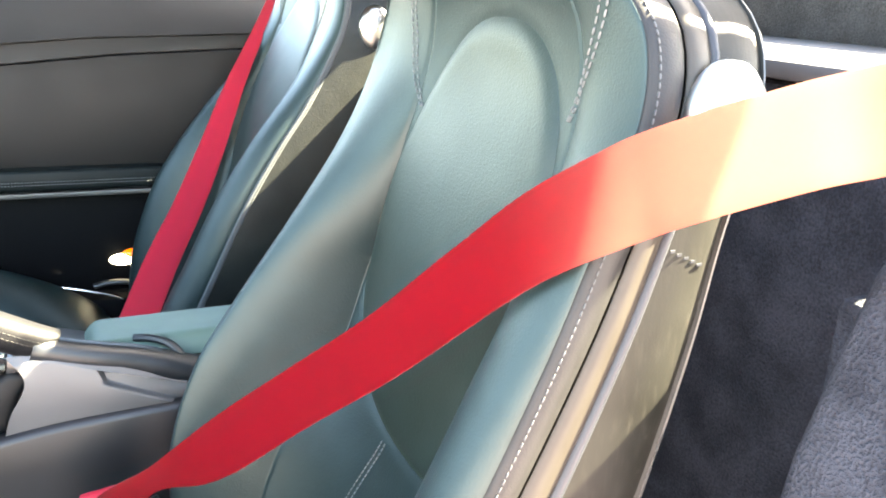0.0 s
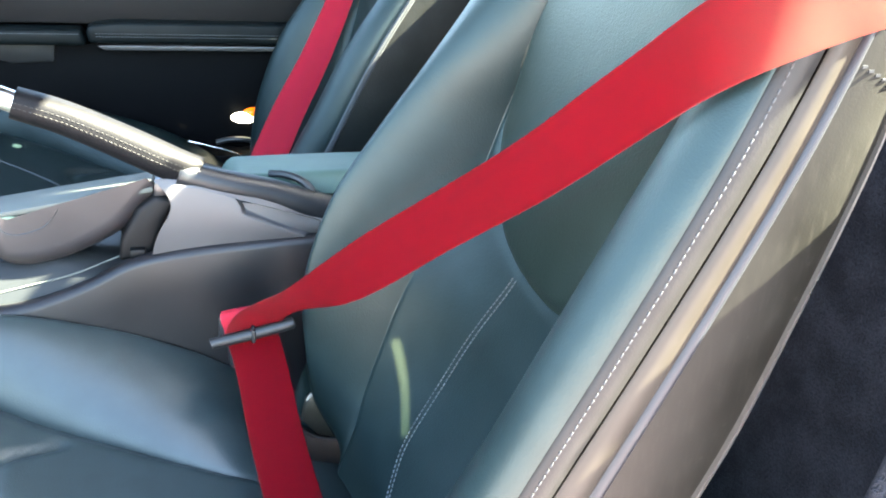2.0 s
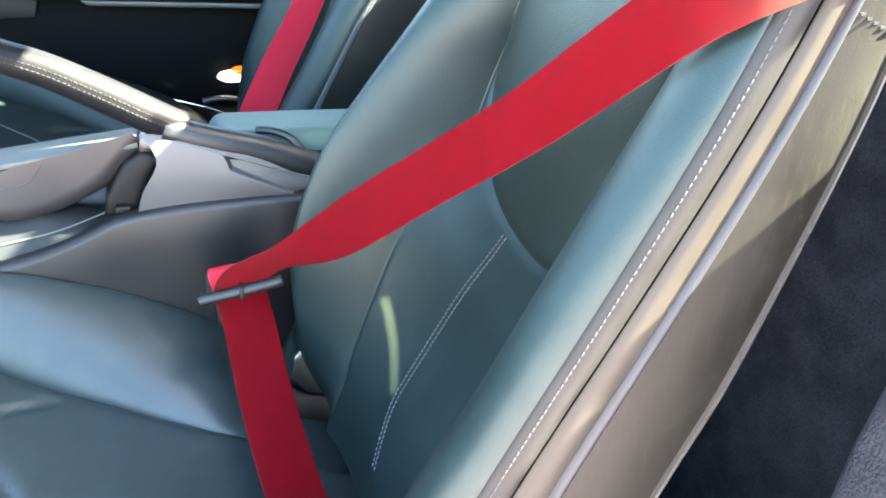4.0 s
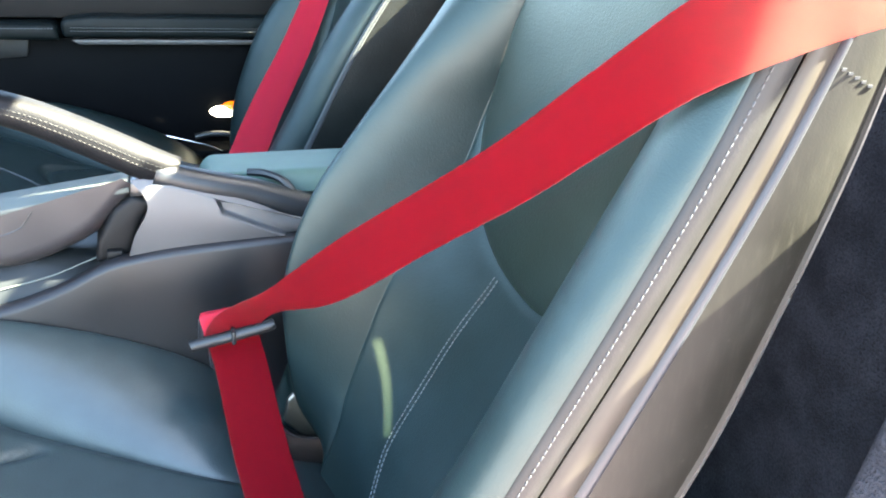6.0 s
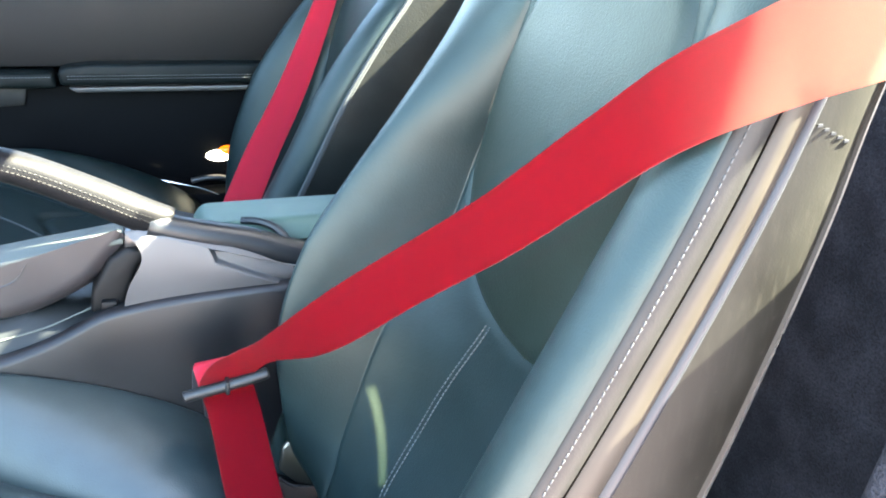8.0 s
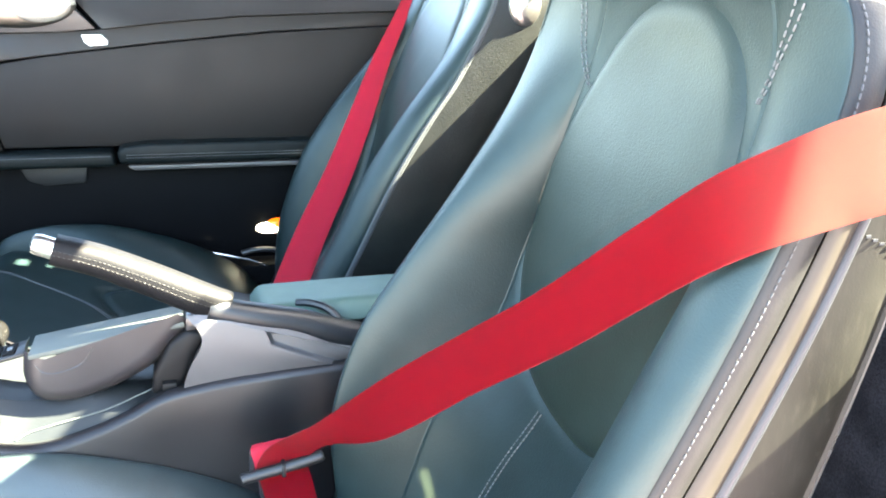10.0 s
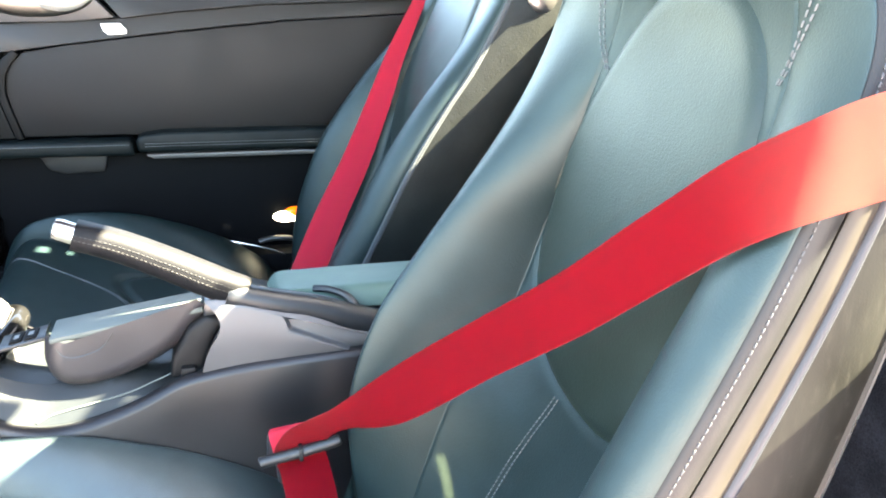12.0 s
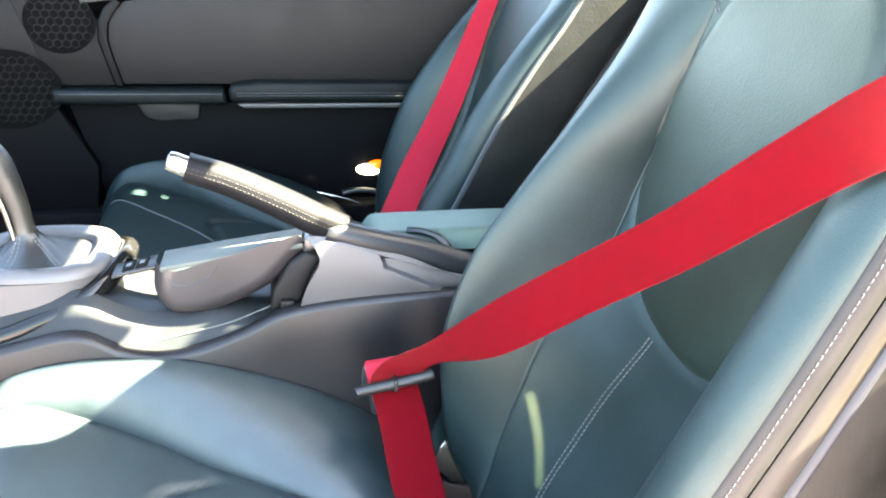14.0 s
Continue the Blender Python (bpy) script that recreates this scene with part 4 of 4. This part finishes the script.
part("amber_lens", dome(0.316, 0.4675, 0.021, 0.0135, 0.681, 0.011), glow("amber_glow", (1.0, 0.16, 0.006), 0.02), lamp, "glowing amber lens")
part("lamp_rim", dome(0.306, 0.463, 0.034, 0.017, 0.682, 0.004), POCKET, lamp, "black rim")
structure("wall_side_far", block(-1.1, 1.0, 0.80, 0.86, 0.17, 0.90, 0.01), BODY, "grey painted side of the car body", "body")
structure("sill_far", block(-1.1, 0.75, 0.60, 0.69, 0.17, 0.33, 0.01), DARK, "dark plastic door sill", "sill")

# ---- centre console ----
console = thing("centre_console", (0.1, 0.0, 0.2), "dark grey centre console with storage tub and trays", "console")
EDGE = [(-0.55, 0.46), (-0.30, 0.487), (-0.147, 0.519), (-0.092, 0.531), (-0.066, 0.529), (-0.04, 0.514), (-0.008, 0.504), (0.02, 0.504), (0.045, 0.509), (0.075, 0.519), (0.102, 0.531), (0.132, 0.546), (0.167, 0.553), (0.215, 0.558), (0.30, 0.562), (0.55, 0.565)]


def console_side(x, t):
    """Side wall with a rolled upper lip."""
    z1 = curve_at(x, EDGE)
    if t <= 1:
        return (x, -0.116 - 0.010 * (1 - t), 0.2 + (z1 - 0.008 - 0.2) * t)
    a = (t - 1) * math.pi / 2
    return (x, -0.116 + 0.012 * (1 - math.cos(a)), z1 - 0.008 + 0.008 * math.sin(a))


cx_list = span(-0.55, 0.55, 111)
for sgn in (1, -1):
    part("side_wall", sheet(lambda x, t: Vector(console_side(x, t)) * Vector((1, 1, 1)) if sgn > 0 else Vector((console_side(x, t)[0], -console_side(x, t)[1], console_side(x, t)[2])), cx_list, [0, 0.4, 0.7, 0.9, 1, 1.25, 1.5, 1.75, 2]), CONSOLE, console, "dark grey console side")


def tray(x, y):
    z1 = curve_at(x, EDGE)
    dip = 0.004 * math.sin(min(1.0, (y + 0.104) / 0.008) * math.pi / 2)
    rise = max(0.0, min(0.034, 1.6 * (y + 0.098))) * max(0.0, min(1.0, (0.12 - x) / 0.06, (0.02 - y) / 0.05))
    return (x, y, z1 - dip + rise)


part("tray", sheet(tray, cx_list, [-0.104, -0.102, -0.1, -0.097, -0.094, -0.085, -0.07, -0.06, -0.05, -0.03, 0.0, 0.02, 0.05, 0.104]), TRAY, console, "shallow console tray")
part("tray_crease", tube(smooth_line([(-0.0115, -0.0965, 0.5043), (0.0008, -0.0925, 0.5094), (0.0212, -0.0903, 0.5133), (0.0726, -0.0901, 0.5246), (0.1098, -0.0827, 0.5354), (0.1349, -0.0752, 0.5429)], 6), 0.0009, 6), LID, console, "pale edge of the tray mat")

RIMSKIN = leather("smooth_black_skin", (0.0045, 0.0055, 0.0068), (0.0068, 0.008, 0.0098), (0.36, 0.46), 900.0, 0.08, 0.0, 0.3)
RECESS_BLACK = plastic("recess_filler_black", (0.0022, 0.0022, 0.0024), (0.0034, 0.0034, 0.0037), (0.5, 0.6), 900.0, 0.1, 0.15)

# rear block round the brake lever
FRONT = [(0.541, 0.15), (0.556, 0.153), (0.573, 0.159), (0.59, 0.169), (0.602, 0.172), (0.614, 0.168), (0.627, 0.158)]
ROOF = [(0.15, 0.627), (0.193, 0.627), (0.21, 0.621), (0.24, 0.609), (0.274, 0.597), (0.31, 0.581), (0.40, 0.565)]


def block_side(s, t):
    zb0 = 0.546
    z = zb0 + (0.627 - zb0) * t
    x = curve_at(z, FRONT) + s * (0.40 - curve_at(z, FRONT))
    zb, zt = curve_at(x, EDGE) - 0.004, curve_at(x, ROOF)
    z = zb + (zt - zb) * t
    top, low = 0.604 - (x - 0.237) * 0.33, 0.589 - (x - 0.243) * 0.46
    d = min((top - z) * 0.95, (z - low) * 0.9, (x - 0.236) * 0.9 + (z - 0.604) * 0.35)
    s = max(0.0, min(1.0, (d + 0.001) / 0.003))
    pocket = 0.009 * s * s * (3 - 2 * s)
    bulge = -0.004 * math.sin(t * math.pi)
    return (x, -0.108 + bulge + pocket + 0.004 * max(0.0, t - 0.9) * 10, z)


part("lever_surround", sheet(block_side, [(k / 120) for k in range(121)], span(0, 1, 61)), GREY, console, "satin grey surround of the brake lever", 50)
part("surround_core", prism([(z2, z1) for z1, z2 in [(a, b + 0.004) for a, b in FRONT]] + [(0.193, 0.624), (0.24, 0.606), (0.31, 0.578), (0.40, 0.56), (0.40, 0.53)], -0.092, -0.07, 0.003), GREY, console, "grey console block")
# black solid put in place of the dark recess between tub and surround
part("recess_filler", prism([(0.118, 0.535), (0.122, 0.56), (0.14, 0.592), (0.158, 0.606), (0.18, 0.60), (0.166, 0.58), (0.158, 0.56), (0.152, 0.54)], -0.092, -0.02, 0.006, 3), RECESS_BLACK, console, "black filler standing in for the dark recess beside the tub")
part("recess_tab", block(0.130, 0.145, -0.1, -0.09, 0.541, 0.552, 0.002), RECESS_BLACK, console)
rim_line = smooth_line([(0.180, -0.0945, 0.630), (0.205, -0.0935, 0.621), (0.235, -0.091, 0.6115), (0.27, -0.087, 0.601), (0.31, -0.085, 0.586), (0.36, -0.082, 0.568)], 6)
part("lid_rim", tube(rim_line, [0.0145 + 0.00008 * k for k in range(len(rim_line))], 16), RIMSKIN, console, "black rolled edge of the armrest bin")
part("lid_hook", tube(smooth_line([(0.272, -0.056, 0.612), (0.288, -0.064, 0.613), (0.304, -0.074, 0.609), (0.315, -0.084, 0.598), (0.322, -0.09, 0.580)], 6), 0.0042, 8), RIMSKIN, console)


def pad_top(x, y):
    """A softly crowned cushion with rolled edges."""
    u = max(0.0, 1 - (x - 0.222) / 0.02)
    w = max(0.0, 1 - (y + 0.07) / 0.018)
    return (x, y, 0.611 + 0.002 * math.sin((x - 0.22) * 9) - 0.022 * u**2.4 - 0.02 * w**2.4)


part("armrest_pad", sheet(pad_top, [0.222, 0.2235, 0.2255, 0.228, 0.232, 0.237, 0.243] + span(0.26, 0.54, 12), [-0.07, -0.0685, -0.0665, -0.064, -0.06, -0.055, -0.05, -0.03, -0.01, 0.005]), PAD, console, "smooth grey-green armrest pad")
part("pad_base", block(0.224, 0.54, -0.069, 0.004, 0.54, 0.589, 0.004), RIMSKIN, console)
part("bin_front", prism([(0.16, 0.545), (0.165, 0.6), (0.2, 0.605), (0.235, 0.595), (0.235, 0.545)], -0.075, 0.018, 0.006), BLACK, console)

# tub with its lid
TUB = [(0.003, 0.592), (0.0, 0.58), (-0.001, 0.562), (0.005, 0.5435), (0.019, 0.533), (0.044, 0.5315), (0.073, 0.5385), (0.098, 0.5495), (0.122, 0.563), (0.139, 0.579), (0.152, 0.594), (0.166, 0.609)]


def rolled(outline, y0, deep, radius, steps=8):
    """A shell with an open top: side outline, flat front and a wide rolled edge."""
    line = smooth_line([(x, 0, z) for x, z in outline], 5)
    bm, rings = bmesh.new(), []
    for k in range(steps + 2):
        a = min(k, steps) / steps * math.pi / 2
        ring = []
        for i, p in enumerate(line):
            d = (line[min(i + 1, len(line) - 1)] - line[max(i - 1, 0)]).normalized()
            inward = Vector((-d.z, 0, d.x))
            q = p + inward * radius * (1 - math.sin(a))
            ring.append(bm.verts.new((q.x, y0 + radius * (1 - math.cos(a)) if k <= steps else y0 + deep, q.z)))
        rings.append(ring)
    bm.faces.new(rings[0])
    for a, b in zip(rings, rings[1:]):
        for j in range(len(line) - 1):
            bm.faces.new((a[j], a[j + 1], b[j + 1], b[j]))
    return bm


part("tub", rolled(TUB, -0.089, 0.048, 0.021), TUBSKIN, console, "rounded dark grey storage tub", 40)
# hidden block, added to end the sun patch on the tray
part("hidden_sun_block", block(0.09, 0.155, -0.06, -0.018, 0.556, 0.576, 0.002), BLACK, console)
part("tub_groove", tube(smooth_line([(0.014, -0.0885, 0.58), (0.019, -0.0892, 0.573), (0.03, -0.0892, 0.570), (0.046, -0.0892, 0.5735), (0.058, -0.0892, 0.58), (0.068, -0.0892, 0.594)], 6), 0.0007, 6), BLACK, console)
part("tub_lid", prism([(0.008, 0.586), (0.008, 0.5915), (0.08, 0.6028), (0.156, 0.6138), (0.156, 0.608), (0.08, 0.597)], -0.0885, -0.040, 0.0015), LID, console, "grey-green tub lid")
part("lid_hinge", prism([(0.1555, 0.600), (0.1575, 0.618), (0.163, 0.619), (0.172, 0.606)], -0.088, -0.05, 0.002), BLACK, console)
part("switch_panel", prism([(-0.043, 0.574), (-0.043, 0.578), (0.002, 0.588), (0.002, 0.584)], -0.074, -0.04, 0.0012), BAR, console, "sloping switch panel")
for x in (-0.027, -0.013):
    z = 0.578 + (x + 0.043) * 0.22
    part("switch", prism([(x - 0.006, z - 0.0035), (x - 0.006, z + 0.0008), (x + 0.006, z + 0.0034), (x + 0.006, z - 0.001)], -0.069, -0.046, 0.0008), POCKET, console, "small black rocker switch")
    part("switch_mark", prism([(x - 0.0025, z + 0.0005), (x - 0.0025, z + 0.002), (x + 0.0025, z + 0.0031), (x + 0.0025, z + 0.0015)], -0.062, -0.054, 0.0), THREAD, console, "pale printed bar")

KNOB = plastic("grey_knob", (0.0038, 0.0046, 0.0042), (0.006, 0.007, 0.0065), (0.4, 0.5), 1200.0, 0.1)

BOOT = leather("grey_boot_leather", (0.0055, 0.0062, 0.006), (0.009, 0.0097, 0.0095), (0.42, 0.52), 700.0, 0.25)


# gear lever platform
def platform_rim(k, grow=0.0):
    half, end = 0.078 + grow, -0.042 + grow
    if k < 0:
        return (k, -half)
    a = k * math.pi - math.pi / 2
    return (end - half + half * math.cos(a), half * math.sin(a))


rim_pts = [(-0.55, -0.078), (-0.40, -0.078), (-0.25, -0.078), (-0.16, -0.078)] + [platform_rim(k) for k in span(0, 1, 17)] + [(-0.16, 0.078), (-0.25, 0.078), (-0.40, 0.078), (-0.55, 0.078)]
plate = bmesh.new()
upper = [plate.verts.new((x, y, 0.573)) for x, y in rim_pts]
lower = [plate.verts.new((x, y * 1.03, 0.5)) for x, y in rim_pts]
plate.faces.new(upper)
for i in range(len(rim_pts) - 1):
    plate.faces.new((upper[i], lower[i], lower[i + 1], upper[i + 1]))
part("lever_platform", bevelled(plate, 0.008, 3, 40), GREY, console, "satin grey platform round the gear lever")
trim_path = [(-0.30, -0.089, 0.478), (-0.165, -0.087, 0.515), (-0.12, -0.084, 0.53), (-0.085, -0.074, 0.543), (-0.055, -0.052, 0.561), (-0.039, -0.02, 0.573), (-0.037, 0.0, 0.575), (-0.039, 0.02, 0.573), (-0.055, 0.052, 0.561), (-0.085, 0.074, 0.543), (-0.165, 0.087, 0.515)]
part("gloss_trim", tube(smooth_line(trim_path, 8), 0.0095, 16, 1.25), GLOSS, console, "gloss black trim round the platform")

lever = thing("gear_lever", (-0.14, 0.0, 0.575), "grey leather gear lever with stitched boot", "gear lever")
part("knob", tube(smooth_line([(-0.143, 0.0, 0.60), (-0.146, 0.0, 0.63), (-0.155, 0.0, 0.665), (-0.168, 0.0, 0.69), (-0.182, 0.0, 0.70)], 6), [0.0135, 0.0125, 0.012, 0.0118, 0.0118, 0.012, 0.0122, 0.0126, 0.013, 0.0135, 0.014, 0.0145, 0.015, 0.016, 0.017, 0.0175, 0.018, 0.018, 0.018, 0.0178, 0.0165, 0.0145, 0.0115, 0.0075, 0.002], 20, 1.0, (0, 1, 0)), KNOB, lever, "dark grey leather lever knob")
part("knob_inlay", tube(smooth_line([(-0.151, -0.0118, 0.598), (-0.1535, -0.0116, 0.615), (-0.157, -0.0118, 0.635), (-0.163, -0.0128, 0.66)], 5), 0.0028, 8), SATIN, lever, "satin silver inlay of the knob")


def boot_at(t, a):
    """A four-sided leather skirt from the neck to its frame."""
    ca, sa = math.cos(a), math.sin(a)
    e = 1.0 - 0.45 * t
    rx, ry = 0.0135 + 0.034 * t**1.3, 0.0135 + 0.046 * t**1.3
    fold = 0.0012 * math.sin(a * 9 + t * 5) * math.sin(t * math.pi)
    return (-0.143 + 0.006 * t + (rx + fold) * math.copysign(abs(ca) ** e, ca), (ry + fold) * math.copysign(abs(sa) ** e, sa), 0.604 - 0.031 * t**0.8)


boot = part("boot", sheet(boot_at, span(0, 1, 14), span(0, math.tau, 65)), BOOT, lever, "dark grey leather boot", 60)
for a in (-1.72, -1.92, -0.55, -0.75):
    part("stitching", stitches([(boot_at(t, a), (math.cos(a), math.sin(a), 0.8)) for t in span(0.02, 0.98, 16)], 0.0036, 0.0018, 0.0006), THREAD, boot, "pale seam stitching")


def collar(k, a):
    """A rounded rim that rises round the boot and the small well behind it."""
    rx, ry, z = ((0.0765, 0.0765, 0.5735), (0.0755, 0.0755, 0.578), (0.072, 0.073, 0.5825), (0.066, 0.068, 0.585), (0.058, 0.062, 0.585), (0.0525, 0.058, 0.583), (0.05, 0.0555, 0.579), (0.049, 0.0545, 0.5738))[k]
    ca, sa = math.cos(a), math.sin(a)
    return (-0.124 + rx * math.copysign(abs(ca) ** 0.72, ca), ry * math.copysign(abs(sa) ** 0.72, sa), z)


part("collar", sheet(collar, range(8), span(0, math.tau, 73)), GREY, console, "satin grey rim round the gear lever", 60)
part("well", sheet(lambda r, a: (-0.124 + 0.05 * r * math.cos(a), 0.0555 * r * math.sin(a), 0.5742), [0.001, 0.5, 1.0], span(0, math.tau, 41)), BLACK, console, "small black well behind the lever boot")

# ---- brake lever ----
DULL_THREAD = base_material("dull_grey_thread", (0.0048, 0.0048, 0.0048), 0.8)[0]
brake = thing("handbrake", (0.2, -0.02, 0.6), "black leather handbrake lever with pale stitching and a silver button", "handbrake")
axis = smooth_line([(0.0443, -0.093, 0.7006), (0.0832, -0.093, 0.6864), (0.1318, -0.093, 0.6623), (0.1781, -0.093, 0.637), (0.1987, -0.093, 0.6265)], 6)


def grip_shape(i, a):
    p = axis[i]
    d = (axis[min(i + 1, len(axis) - 1)] - axis[max(i - 1, 0)]).normalized()
    up = Vector((-d.z, 0, d.x)) if d.x > 0 else Vector((d.z, 0, -d.x))
    ca, sa = math.cos(a), math.sin(a)
    late = max(0.0, i / len(axis) - 0.62) / 0.38
    wide, high = 0.0172 - 0.004 * late, 0.0142 + 0.004 * i / len(axis) - 0.002 * late
    e = 0.84
    return p + Vector((0, 0.006 * late, 0)) + Vector((0, 1, 0)) * wide * math.copysign(abs(ca) ** e, ca) + up * high * math.copysign(abs(sa) ** e, sa)


grip = part("grip", capped(sheet(grip_shape, range(len(axis)), span(0, math.tau, 33))), GRIP, brake, "black leather grip", 50)
for ang in (math.pi - 0.28, math.pi - 0.02):
    part("stitching", stitches([(grip_shape(i, ang) + Vector((0, -0.0004, 0)), (0, -1, 0.3)) for i in range(len(axis))], 0.0028, 0.0016, 0.0003, 0.00012), DULL_THREAD, grip, "pale seam stitching")
part("button", tube([(0.026, -0.092, 0.7081), (0.0275, -0.092, 0.7076), (0.0319, -0.092, 0.7059), (0.0454, -0.092, 0.7001)], [0.005, 0.0088, 0.0102, 0.0102], 20), SILVER, brake, "satin silver release button")

# ---- buckle and small things ----
buckle = thing("belt_buckle", (0.31, -0.2, 0.36), "pale grey belt buckle stalk beside the seat cushion", "buckle")
part("stalk", prism([(0.286, 0.392), (0.290, 0.417), (0.298, 0.426), (0.345, 0.368), (0.338, 0.36), (0.304, 0.371)], -0.194, -0.187, 0.003, 3), SATIN, buckle, "satin metal stalk")
part("stalk_edge", tube(smooth_line([(0.286, -0.196, 0.384), (0.298, -0.197, 0.3735), (0.315, -0.197, 0.3685), (0.345, -0.196, 0.364)], 5), 0.0016, 6), BAR, buckle, "black edge of the stalk cover")
part("stalk_base", prism([(0.284, 0.383), (0.298, 0.372), (0.315, 0.367), (0.346, 0.362), (0.358, 0.322), (0.29, 0.318)], -0.197, -0.182, 0.003), CONSOLE, buckle, "dark grey cover of the stalk")
part("head", prism([(0.218, 0.46), (0.216, 0.50), (0.252, 0.51), (0.262, 0.505), (0.262, 0.46)], -0.19, -0.17, 0.004), BLACK, buckle, "black buckle head")
part("anchor_cap", block(0.262, 0.305, -0.655, -0.62, 0.352, 0.385, 0.006), BLACK, belt, "black end fitting of the lap strap")

# worn print on the seat shell
for i in range(5):
    x, z = 0.5082 + 0.0042 * i, 0.8438 - 0.002 * i
    y = -0.5733 - 0.115 * (x - 0.508)
    part("printed_bar", block(x - 0.0015, x + 0.0015, y - 0.0002, y + 0.0006, z - 0.0007, z + 0.0007, 0.0), BEAD, driver_seat, "pale worn print")
